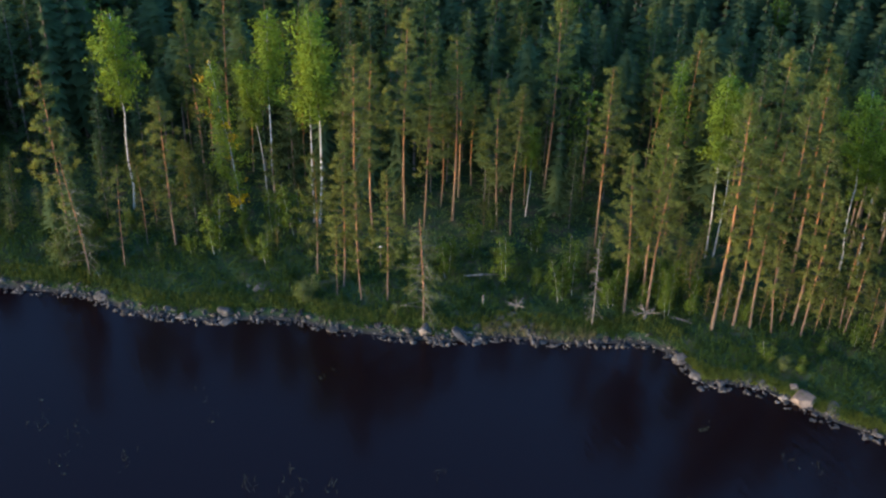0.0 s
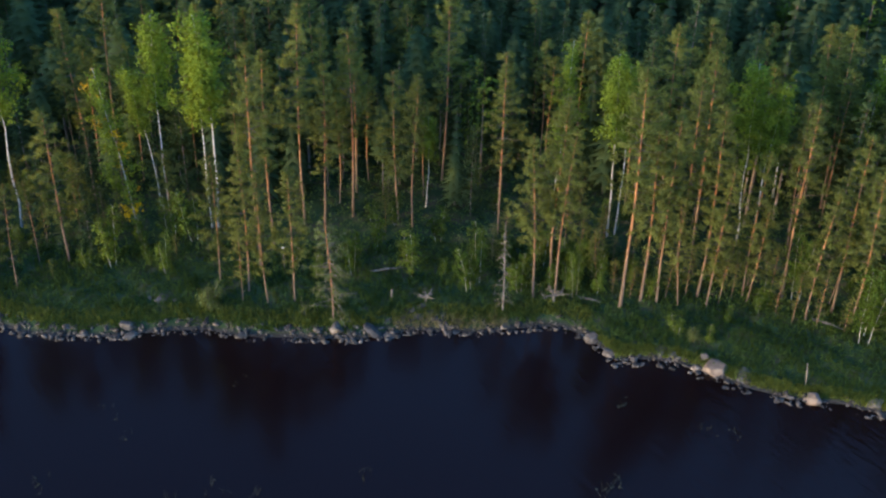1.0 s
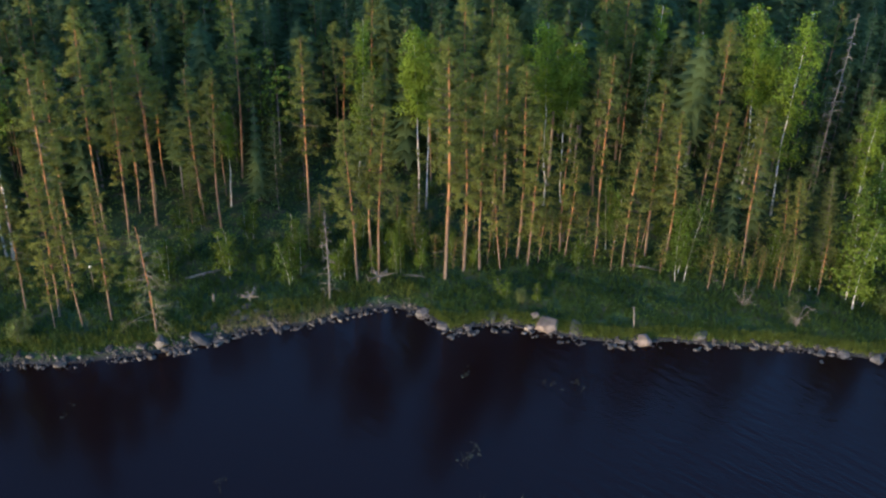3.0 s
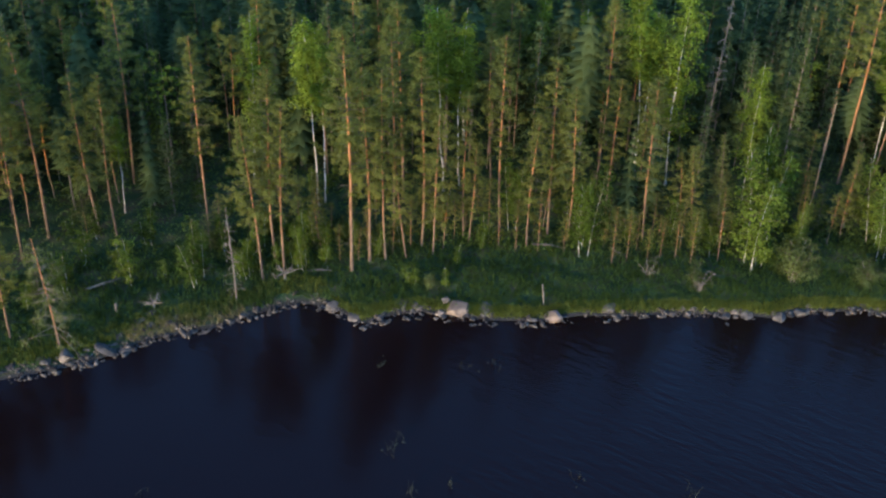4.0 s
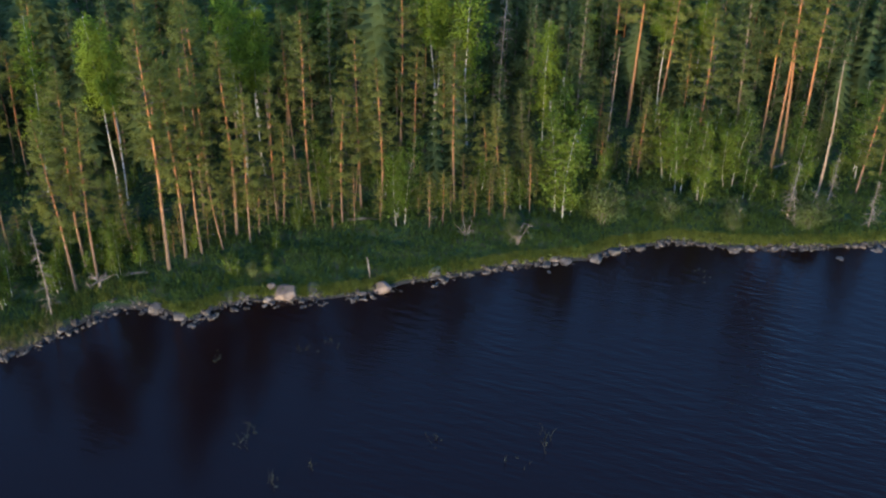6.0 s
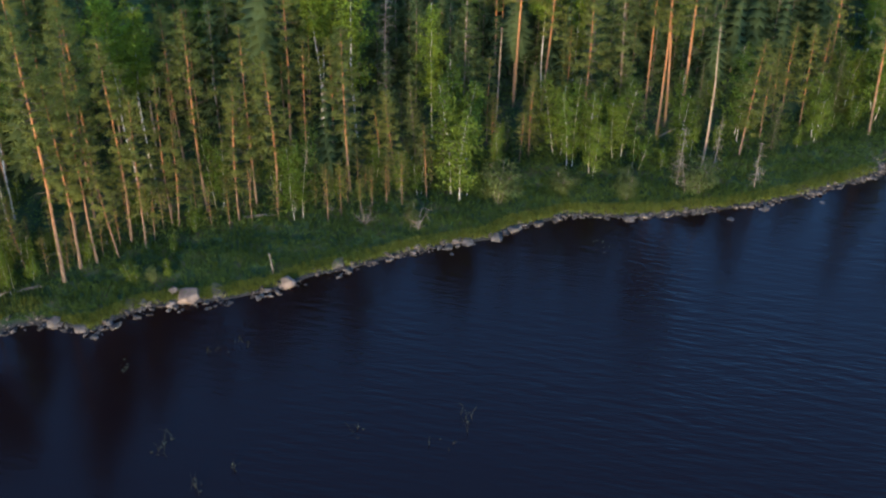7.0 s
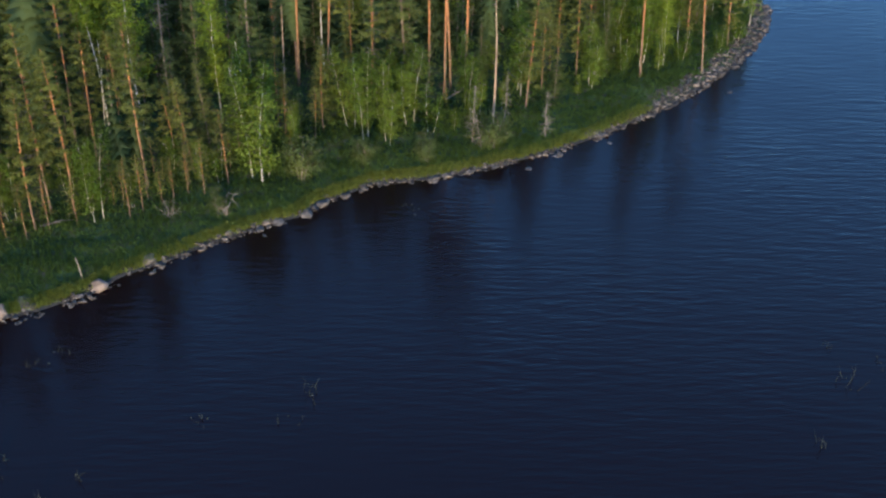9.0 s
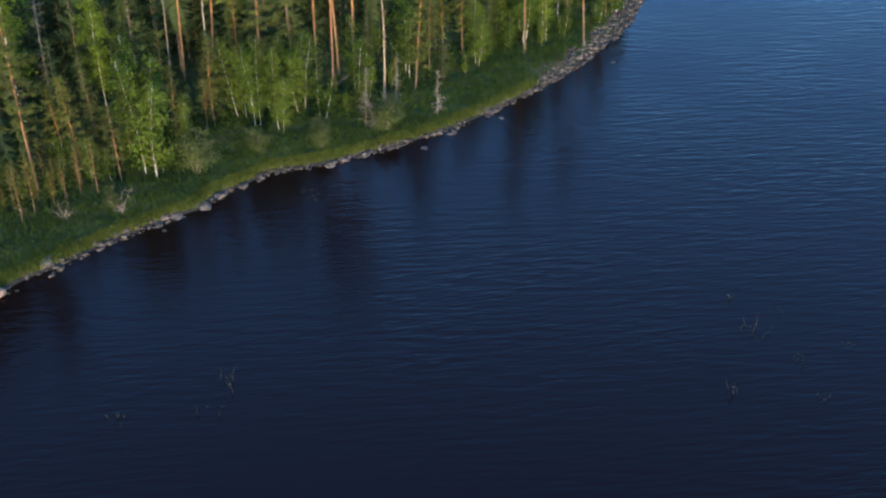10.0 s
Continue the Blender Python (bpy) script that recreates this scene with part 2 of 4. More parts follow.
def unit(rng, n, up=0.0):
    d = rng.normal(size=(n, 3))
    d /= np.linalg.norm(d, axis=1)[:, None]
    d[:, 2] += up
    return d / np.linalg.norm(d, axis=1)[:, None]


def outward(c):
    """Away from the trunk and a little up."""
    out = c * [1, 1, 0]
    return out / (np.linalg.norm(out, axis=1)[:, None] + 0.4) + [0, 0, 0.30]


def swell(v, t, c, own):
    """Turn triangles outwards and give them normals between their own and those of clump and crown."""
    face = np.cross(v[t[:, 1]] - v[t[:, 0]], v[t[:, 2]] - v[t[:, 0]])
    face /= np.linalg.norm(face, axis=1)[:, None] + 1e-12
    clump = v - c
    soft = outward(c) + clump / (np.linalg.norm(clump, axis=1)[:, None] + 1e-6) * own
    soft /= np.linalg.norm(soft, axis=1)[:, None] + 1e-9
    wrong = np.sum(face * soft[t].mean(axis=1), axis=1) < 0
    t = np.where(wrong[:, None], t[:, ::-1], t)
    face[wrong] *= -1
    nrm = soft.copy()
    nrm[t.ravel()] += np.repeat(face, 3, axis=0) * 0.7
    return t, nrm / (np.linalg.norm(nrm, axis=1)[:, None] + 1e-9)


def lift(v, t):
    """Normals of low plants: between the leaf's own and straight up."""
    face = np.cross(v[t[:, 1]] - v[t[:, 0]], v[t[:, 2]] - v[t[:, 0]])
    face /= np.linalg.norm(face, axis=1)[:, None] + 1e-12
    wrong = face[:, 2] < 0
    t = np.where(wrong[:, None], t[:, ::-1], t)
    face[wrong] *= -1
    nrm = np.zeros_like(v)
    nrm[t.ravel()] += np.repeat(face, 3, axis=0)
    return t, nrm + [0, 0, 0.35]


def spikes(shape, rng, centres, per, length, width, up=0.35, along_dir=None):
    """Tufts of needles: thin triangles bursting from each centre, or combed along a branch."""
    c = np.repeat(centres, per, axis=0)
    n = len(c)
    d = unit(rng, n, up)
    if along_dir is not None:
        d = d * [0.85, 0.85, 0.55] + np.repeat(along_dir, per, axis=0) * 0.55
        d /= np.linalg.norm(d, axis=1)[:, None]
    side = np.cross(d, outward(c) + 0.8 * unit(rng, n))
    side /= np.linalg.norm(side, axis=1)[:, None] + 1e-9
    ln = length * rng.uniform(0.6, 1.25, n)[:, None]
    base = c + rng.normal(scale=length * 0.42, size=(n, 3)) * [1, 1, 0.55]
    v = np.stack([base - side * width, base + side * width, base + d * ln], axis=1).reshape(-1, 3)
    shape.add(v, *swell(v, np.arange(3 * n).reshape(-1, 3), np.repeat(c, 3, axis=0), 0.55))


def leaves(shape, rng, centres, per, spread, size, droop=0.3, low=False):
    """Small pointed leaves scattered about each centre."""
    mid = np.repeat(centres, per, axis=0)
    n = len(mid)
    off = rng.normal(size=(n, 3)) * spread
    off[:, 2] -= np.abs(rng.normal(size=n)) * spread * droop * 2
    c = mid + off
    d = unit(rng, n, -0.35)
    side = np.cross(d, unit(rng, n) + (0 if low else outward(mid)))
    side /= np.linalg.norm(side, axis=1)[:, None] + 1e-9
    s = (size * rng.uniform(0.65, 1.3, n))[:, None]
    v = np.stack([c - d * s * 0.6, c + side * s * 0.42, c + d * s * 0.7, c - side * s * 0.42], axis=1).reshape(-1, 3)
    i = np.arange(n)[:, None] * 4
    t = np.vstack([i + [0, 1, 2], i + [0, 2, 3]])
    shape.add(v, *(lift(v, t) if low else swell(v, t, np.repeat(mid, 4, axis=0), 0.6)))


# ---- trees: prototypes in metres, base at the origin ----
PROTO, USES = {}, {}


def trunk_path(rng, h, bend, steps=9):
    z = np.linspace(0, 1, steps)
    a, p = rng.uniform(0, 6.28), rng.uniform(0.6, 1.6)
    w = bend * np.sin(z * 3.14 * p) * h
    return np.stack([np.cos(a) * w + rng.normal(scale=0.012 * h * bend * 10, size=steps) * (z > 0) * (z < 1), np.sin(a) * w, z * h], axis=1)


def along(path, h, z):
    return np.array([np.interp(z, path[:, 2], path[:, 0]), np.interp(z, path[:, 2], path[:, 1]), z])


def conifer(name, seed, h, cs, width, needles, bark, dense, per, length, spruce=False, fine=True):
    """Branches stand in whorls; dense: branches for each metre of crown."""
    rng = np.random.default_rng(seed)
    wood, twigs, green = Shape(), Shape(), Shape()
    path = trunk_path(rng, h, 0.006 if spruce else 0.011)
    z = path[:, 2] / h
    r0 = 0.0061 * h if not spruce else 0.0056 * h
    wood.tube(path, r0 * (1 - 0.80 * z ** 1.3) + r0 * 0.25 * np.exp(-z * 40), 8 if fine else 5)
    whorl = 4 if fine else 3
    levels = max(4, int((1 - cs) * h * dense / whorl))
    centres, ways = [], []
    one_side = rng.uniform(0, 6.28)
    for lev in range(levels):
        u0 = (lev + rng.uniform(0.2, 0.8)) / levels
        u0 = u0 if spruce else u0 ** 0.8
        thin = 1.0 if spruce or u0 > 0.28 else rng.uniform(0.35, 0.95)
        for k in range(whorl):
            u = min(1.0, max(0.0, u0 + rng.normal(scale=0.006)))
            zz = h * (cs + (1 - cs) * 0.985 * u)
            az = lev * 1.1 + k * 6.283 / whorl + rng.normal(scale=0.3)
            if spruce:
                ln = width * (1 - u) ** 0.9 * rng.uniform(0.75, 1.1) + 0.12
                rise = -0.30 + 0.55 * u
            else:
                ln = width * (0.55 + 0.45 * min(1, u / 0.22)) * (1 - u ** 1.25) ** 0.8 * rng.uniform(0.5, 1.15) * thin + 0.22
                ln *= 1 + 0.22 * np.cos(az - one_side)
                rise = -0.10 + 0.62 * u ** 1.5 + rng.normal(scale=0.09)
            d = np.array([np.cos(az), np.sin(az), rise])
            p0 = along(path, h, zz)
            mid = p0 + d * ln * 0.55 + np.array([0, 0, -0.05 * ln])
            tip = p0 + d * ln + np.array([0, 0, (0.10 if spruce else 0.12) * ln])
            if fine or k == 0:
                twigs.tube([p0, mid, tip], [0.02 + 0.006 * ln, 0.013, 0.006], 3)
            m = max(2, int(ln * (7.5 if spruce else 3.5) * (1.0 if fine else 0.6)))
            s = rng.uniform(0.22 if spruce else 0.52 - 0.3 * u, 1.03, m)[:, None]
            pts = np.where(s < 0.55, p0 + (mid - p0) * s / 0.55, mid + (tip - mid) * (s - 0.55) / 0.45)
            spread = 0.10 + 0.15 * ln * s
            centres.append(pts + rng.normal(size=(m, 3)) * spread * [1, 1, 0.22])
            ways.append(np.tile(d / np.linalg.norm(d), (m, 1)))
    if fine and not spruce:
        for i in range(int(cs * h * 2.2)):
            zz = h * cs * rng.uniform(0.3, 1.0)
            az = rng.uniform(0, 6.28)
            p0 = along(path, h, zz)
            ln = rng.uniform(0.2, 0.9)
            twigs.tube([p0, p0 + [np.cos(az) * ln * 0.6, np.sin(az) * ln * 0.6, 0.02], p0 + [np.cos(az) * ln, np.sin(az) * ln, -0.1]], [0.017, 0.011, 0.005], 3)
    spikes(green, rng, np.vstack(centres), per, length, length * (0.13 if fine else 0.22), 0.0 if spruce else 0.25, np.vstack(ways))
    return wood.mesh("trunk", [bark], True), green.mesh("crown", [needles]), twigs.mesh("bough", [M_TWIG])


def broadleaf(seed, h, cs, width, leaf, bark, clusters, per, size, droop=0.5, stems=1, r=0.0075):
    rng = np.random.default_rng(seed)
    wood, twigs, green = Shape(), Shape(), Shape()
    centres = []
    for s in range(stems):
        path = trunk_path(rng, h * (1 if s == 0 else rng.uniform(0.6, 0.95)), 0.02)
        if stems > 1:
            a = s * 6.28 / stems + rng.uniform(0, 1)
            k = path[:, 2:3] / h
            path = path + np.hstack([np.cos(a) * (0.05 * h + width * 0.55 * k), np.sin(a) * (0.05 * h + width * 0.55 * k), 0 * k])
        hh = path[-1, 2]
        z = path[:, 2] / hh
        wood.tube(path, r * h * (1 - 0.88 * z) + r * h * 0.35 * np.exp(-z * 25) + 0.006, 7)
        n = max(6, int(clusters / stems))
        for i in range(n):
            u = (i + rng.uniform(0, 1)) / n
            zz = hh * (cs + (1 - cs) * 0.97 * u)
            az = i * 2.39996 + rng.normal(scale=0.4)
            ln = width * (0.35 + 0.65 * np.sin(np.pi * min(1, 0.18 + 0.82 * u)) ** 0.8) * (rng.uniform(0.38, 1.38) if h > 12 else rng.uniform(0.62, 1.12))
            p0 = along(path, hh, zz)
            d = np.array([np.cos(az), np.sin(az), rng.uniform(0.5, 1.1)])
            mid = p0 + d * ln * 0.5
            tip = p0 + d * [1, 1, 0.7] * ln + [0, 0, -0.2 * ln * droop]
            twigs.tube([p0, mid, tip], [0.02 + 0.006 * ln, 0.014, 0.005], 3)
            k = max(3, int(ln * 4.5) + 2)
            s2 = rng.uniform(0.1, 1.08, k)[:, None]
            centres.append(np.where(s2 < 0.5, p0 + (mid - p0) * s2 / 0.5, mid + (tip - mid) * (s2 - 0.5) / 0.5) + rng.normal(size=(k, 3)) * 0.1 * width)
    leaves(green, rng, np.vstack(centres), per, 0.10 + 0.07 * width, size, droop)
    return wood.mesh("trunk", [bark], True), green.mesh("crown", [leaf]), twigs.mesh("bough", [M_TWIG])


def shrub_meshes(seed):
    """Bleached stems that twist outwards from one foot."""
    rng = np.random.default_rng(seed)
    wood, twigs = Shape(), Shape()
    for i in range(5):
        a = i * 1.26 + rng.uniform(-0.4, 0.4)
        ln = rng.uniform(1.0, 2.3)
        out = np.array([np.cos(a), np.sin(a), 0]) * rng.uniform(0.2, 0.5)
        p = [np.zeros(3)]
        for k in range(5):
            p.append(p[-1] + (out * (0.7 + 0.25 * k) + [0, 0, 1.0 - 0.16 * k] + rng.normal(scale=0.22, size=3)) * ln / 6)
        wood.tube(p, [0.034, 0.030, 0.024, 0.018, 0.012, 0.006], 5)
        for k in range(9):
            q = p[rng.integers(1, 6)]
            d = unit(rng, 1, 0.2)[0] * rng.uniform(0.3, 0.75)
            twigs.tube([q, q + d * 0.55 + rng.normal(scale=0.05, size=3), q + d], [0.014, 0.010, 0.005], 3)
    return wood.mesh("stem", [M_DEADWOOD], True), twigs.mesh("bough", [M_DEADWOOD])


def snag_meshes(seed, h, branches, blen, bark=None):
    """A dead standing trunk with bare broken branches."""
    rng = np.random.default_rng(seed)
    wood, twigs = Shape(), Shape()
    path = trunk_path(rng, h, 0.012)
    z = path[:, 2] / h
    wood.tube(path, 0.0078 * h * (1 - 0.8 * z) + 0.01, 7)
    tips = []
    for i in range(branches):
        zz = h * rng.uniform(0.12, 0.97)
        az = rng.uniform(0, 6.28)
        ln = blen * (1.1 - 0.75 * zz / h) * rng.uniform(0.5, 1.2)
        p0 = along(path, h, zz)
        d = np.array([np.cos(az), np.sin(az), rng.uniform(-0.35, 0.25)])
        mid, tip = p0 + d * ln * 0.5, p0 + d * ln + [0, 0, -0.12 * ln]
        twigs.tube([p0, mid, tip], [0.022, 0.015, 0.006], 3)
        for k in range(3):
            q = mid + (tip - mid) * rng.uniform(0, 1)
            twigs.tube([q, q + unit(rng, 1, -0.2)[0] * ln * 0.3], [0.011, 0.005], 3)
            tips.append(q)
    return wood.mesh("trunk", [bark or M_DEADWOOD], True), twigs.mesh("bough", [M_DEADWOOD]), np.array(tips)


LABELS = {
    "pine": ("pine_tree", "tall slender scots pine with orange upper trunk", "pine tree", "pines along the shore"),
    "pine_low": ("pine_tree", "scots pine with low dense olive-green crown", "pine tree", "pines along the shore"),
    "birch": ("birch_tree", "tall birch with white trunk and light green crown", "birch tree", "birches in the shore forest"),
    "birch_full": ("birch_tree", "birch with leafy bright green crown reaching low", "birch tree", "birches in the shore forest"),
    "yellow": ("birch_tree", "birch with some yellowed leaves among the green", "birch tree", "birches in the shore forest"),
    "youngbirch": ("young_birch", "young bushy bright green birch at the forest edge", "birch tree", "young birches at the forest edge"),
    "midbirch": ("birch_tree", "slender bright green birch at the forest edge", "birch tree", "young birches at the forest edge"),
    "youngspruce": ("young_spruce", "small dark green spruce in the undergrowth", "spruce tree", "young spruces in the undergrowth"),
    "sapling": ("young_pine", "thin young pine with sparse olive needles", "pine tree", "young pines at the forest edge"),
    "spruce": ("spruce_tree", "dark green conical spruce in the forest", "spruce tree", "spruces in the forest"),
    "willow": ("willow_bush", "grey-green round willow bush in shore grass", "bush", "willow bushes on the shore"),
    "snag": ("dead_tree", "bare grey dead standing tree with broken branches", "dead tree", "dead trees on the shore"),
    "barepine": ("dead_pine", "tall bare dead pine trunk with pale peeling bark", "dead tree", "dead trees on the shore"),
    "deadspruce": ("dead_spruce", "small dead grey spruce with dense bare twigs", "dead tree", "dead trees on the shore"),
    "sparse": ("dying_pine", "half-dead pine with grey drooping branches on stony shore", "pine tree", ""),
    "deadbush": ("dead_shrub", "bleached leafless shrub in the shore meadow", "shrub", "dead shrubs on the shore"),
    "forest_pine": ("pine_tree", "pine deeper in the dark forest", "pine tree", "trees deeper in the forest"),
    "forest_spruce": ("spruce_tree", "dark spruce deeper in the forest", "spruce tree", "trees deeper in the forest"),
    "forest_birch": ("birch_tree", "leafy birch deeper in the forest", "birch tree", "trees deeper in the forest"),
}


def proto(kind, variant):
    key = (kind, variant)
    if key in PROTO:
        return PROTO[key]
    name, label, category, group = LABELS[kind]
    seed = 100 + variant * 17 + len(kind) * 1000
    extra = None
    if kind == "pine":
        parts, h = conifer(name, seed, 15.0, 0.24 + 0.065 * (variant % 6), 1.95, M_NEEDLE, M_PINE_BARK, 6.8, 28, 0.24), 15.0
    elif kind == "pine_low":
        parts, h = conifer(name, seed, 11.0, (0.16, 0.24, 0.20)[variant % 3], 1.6, M_NEEDLE, M_PINE_BARK, 6.6, 26, 0.23), 11.0
    elif kind == "sapling":
        parts, h = conifer(name, seed, 6.0, 0.25, 0.75, M_NEEDLE, M_PINE_BARK, 7.0, 18, 0.18), 6.0
    elif kind == "spruce":
        parts, h = conifer(name, seed, 14.0, 0.10, 1.7, M_SPRUCE, M_SPRUCE_BARK, 7.0, 11, 0.24, spruce=True), 14.0
    elif kind in ("birch", "birch_full", "yellow"):
        cs = {"birch": 0.56, "birch_full": 0.26, "yellow": 0.2}[kind]
        parts, h = broadleaf(seed, 15.0, cs, 1.36, M_YELLOW if kind == "yellow" else M_BIRCH, M_BIRCH_BARK, 38, 17, 0.15, 1.0, r=0.0046), 15.0
    elif kind == "youngbirch":
        parts, h = broadleaf(seed, 5.0, 0.16, 0.78, M_YOUNG, M_BIRCH_BARK, 28, 10, 0.142, 0.4, stems=2, r=0.0034), 5.0
    elif kind == "midbirch":
        parts, h = broadleaf(seed, 8.0, 0.17, 1.4, M_YOUNG, M_BIRCH_BARK, 48, 11, 0.14, 0.5, stems=2, r=0.0034), 8.0
    elif kind == "youngspruce":
        parts, h = conifer(name, seed, 4.0, 0.06, 0.85, M_SPRUCE, M_SPRUCE_BARK, 9.0, 10, 0.17, spruce=True), 4.0
    elif kind == "willow":
        parts, h = broadleaf(seed, 2.5, 0.12, 0.85, M_WILLOW, M_DEADWOOD, 42, 14, 0.10, 0.2, stems=6), 2.5
    elif kind == "snag":
        trunk, twigs, _ = snag_meshes(seed, 8.0, 64, 0.95)
        parts, h, extra = (trunk, None), 8.0, twigs
    elif kind == "barepine":
        trunk, twigs, _ = snag_meshes(seed, 12.0, 12, 0.5, M_PALE_TRUNK)
        parts, h, extra = (trunk, None), 12.0, twigs
    elif kind == "deadspruce":
        trunk, twigs, _ = snag_meshes(seed, 5.0, 55, 0.95)
        parts, h, extra = (trunk, None), 5.0, twigs
    elif kind == "sparse":
        trunk, twigs, tips = snag_meshes(seed, 8.5, 60, 2.1, M_PINE_BARK)
        g = Shape()
        spikes(g, np.random.default_rng(5), tips, 14, 0.24, 0.022, -0.1)
        parts, h, extra = (trunk, g.mesh("crown", [M_WILLOW])), 8.5, twigs
    elif kind == "deadbush":
        trunk, twigs = shrub_meshes(seed)
        parts, h, extra = (trunk, None), 2.2, twigs
    elif kind == "forest_pine":
        parts, h = conifer(name, seed, 15.0, 0.48, 1.9, M_NEEDLE, M_PINE_BARK, 5.0, 18, 0.29, fine=False), 15.0
    elif kind == "forest_spruce":
        parts, h = conifer(name, seed, 14.0, 0.14, 1.75, M_SHADED_WOODS, M_SPRUCE_BARK, 5.0, 7, 0.36, spruce=True, fine=False), 14.0
    else:
        parts, h = broadleaf(seed, 14.0, 0.3, 1.7, M_BIRCH, M_BIRCH_BARK, 30, 16, 0.17, 0.9), 14.0
    root = tagged(new(name), label, category, group)
    trunk_part = child("stem" if kind == "deadbush" else "trunk", parts[0], root)
    crown_part = child("crown", parts[1], root) if parts[1] else None
    if kind == "yellow":
        g = Shape()
        spots = np.array([(0.5, 0.1, 2.9), (-0.4, 0.5, 2.8), (-0.3, -0.5, 2.7), (0.3, -0.6, 3.0), (0.8, 0.7, 7.2), (0.2, -0.3, 9.6)])
        leaves(g, np.random.default_rng(2), spots, 40, 0.2, 0.15, 0.3)
        tagged(child("leaf_spray", g.mesh("leaf_spray", [M_GOLD]), crown_part, "sprays of yellowed birch leaves"), kind="stuff")
    if len(parts) > 2:
        extra = parts[2]
    if extra:
        tagged(child("bough", extra, trunk_part), kind="stuff")
    PROTO[key] = (root, h)
    USES[key] = []
    return PROTO[key]


PLACED = []
pick = random.Random(7)


def tree(kind, x, y, h, lx=0.0, ly=0.0, wide=1.0, z=None, bare=0.4):
    """Stand one tree at (x, y), h metres high, leaning by lx, ly metres for each metre of height; bare: the share of a pine's trunk below its crown."""
    variants = {"pine": 6, "pine_low": 4, "birch": 4, "birch_full": 3, "yellow": 1, "youngbirch": 4, "sapling": 3, "spruce": 3, "willow": 3, "snag": 3, "deadspruce": 2, "sparse": 1, "deadbush": 2, "barepine": 1}.get(kind, 4)
    variant = pick.randrange(variants)
    if kind == "pine":
        variant = min(5, max(0, round((bare - 0.33) / 0.065))) + 6 * pick.randrange(2)
    _, h0 = proto(kind, variant)
    up = Vector((lx, ly, 1)).normalized()
    turn = Vector((0, 0, 1)).rotation_difference(up).to_matrix().to_4x4() @ Matrix.Rotation(pick.uniform(0, 6.283), 4, 'Z')
    s = h / h0
    w = wide * s ** 0.8 * pick.uniform(0.9, 1.1)
    m = Matrix.Translation((x, y, (land_height(x, y) if z is None else z) - 0.06)) @ turn @ Matrix.Diagonal((w, w, s, 1))
    USES[(kind, variant)].append(m)
    PLACED.append((x, y))


def plant_all():
    for key, uses in USES.items():
        root = PROTO[key][0]
        for m in uses[1:]:
            copy_thing(root, m)
        if uses:
            root.matrix_basis = uses[0]


# ---- ground and lake ----
SHORE = np.array([
    (-300, 110), (-100, 77), (-60, 73), (-45, 71.8), (-32.6, 71.0), (-27.5, 70.5), (-24.8, 69.7), (-22, 68.3), (-17.4, 67.7), (-12.6, 68.1),
    (-10.2, 68.0), (-8, 67.1), (-3.2, 66.5), (0, 66.0), (4.4, 66.8), (8.8, 66.2), (12.8, 66.5), (14.8, 66.4), (16.3, 65.2), (17.2, 63.7),
    (17.8, 62.3), (19.8, 62.4), (22.0, 61.8), (24.0, 60.3), (26.1, 58.8), (28.9, 57.4)])
SHORE_EAST = np.array([
    (31.9, 56.7), (34.7, 55.3), (37.4, 54.3), (41.3, 52.4), (43.9, 50.7), (45.7, 50.7), (48.2, 49.5), (50.3, 48.6), (51.5, 47.2), (53, 45.3),
    (56, 43.0), (59.3, 40.6), (62.5, 38.6), (65.6, 37.1), (69.2, 35.7), (73.7, 34), (77.5, 33), (83.5, 31.8), (89, 31.4), (93.3, 31.6),
    (98, 32.8), (103, 36), (108, 45), (112, 60), (116, 90), (126, 140), (200, 500)])
SHORE = np.vstack([SHORE, SHORE_EAST])


def inland_many(x, y):
    """Metres from the waterline, positive on land."""
    x, y = np.asarray(x, dtype=float), np.asarray(y, dtype=float)
    best = np.full(x.shape, 1e9)
    for a, b in zip(SHORE[:-1], SHORE[1:]):
        d = b - a
        u = np.clip(((x - a[0]) * d[0] + (y - a[1]) * d[1]) / (d @ d), 0, 1)
        best = np.minimum(best, np.hypot(x - a[0] - u * d[0], y - a[1] - u * d[1]))
    return np.where(y > np.interp(x, SHORE[:, 0], SHORE[:, 1]), best, -best)


def height_many(x, y):
    d = inland_many(x, y)
    wob = 0.10 * np.sin(x * 0.83 + 1.3 * np.sin(y * 0.61)) * np.sin(y * 0.97 + 0.7) + 0.05 * np.sin(x * 2.3 + y * 1.7)
    land = 0.5 * (1 - np.exp(-np.maximum(d, 0) / 1.8)) + 0.03 * np.clip(d, 0, 30) + wob * np.clip(d / 3, 0, 1)
    return np.where(d > 0, land, np.maximum(-2.0, d * 0.35))


def land_height(x, y):
    return float(height_many(np.array([x]), np.array([y]))[0])


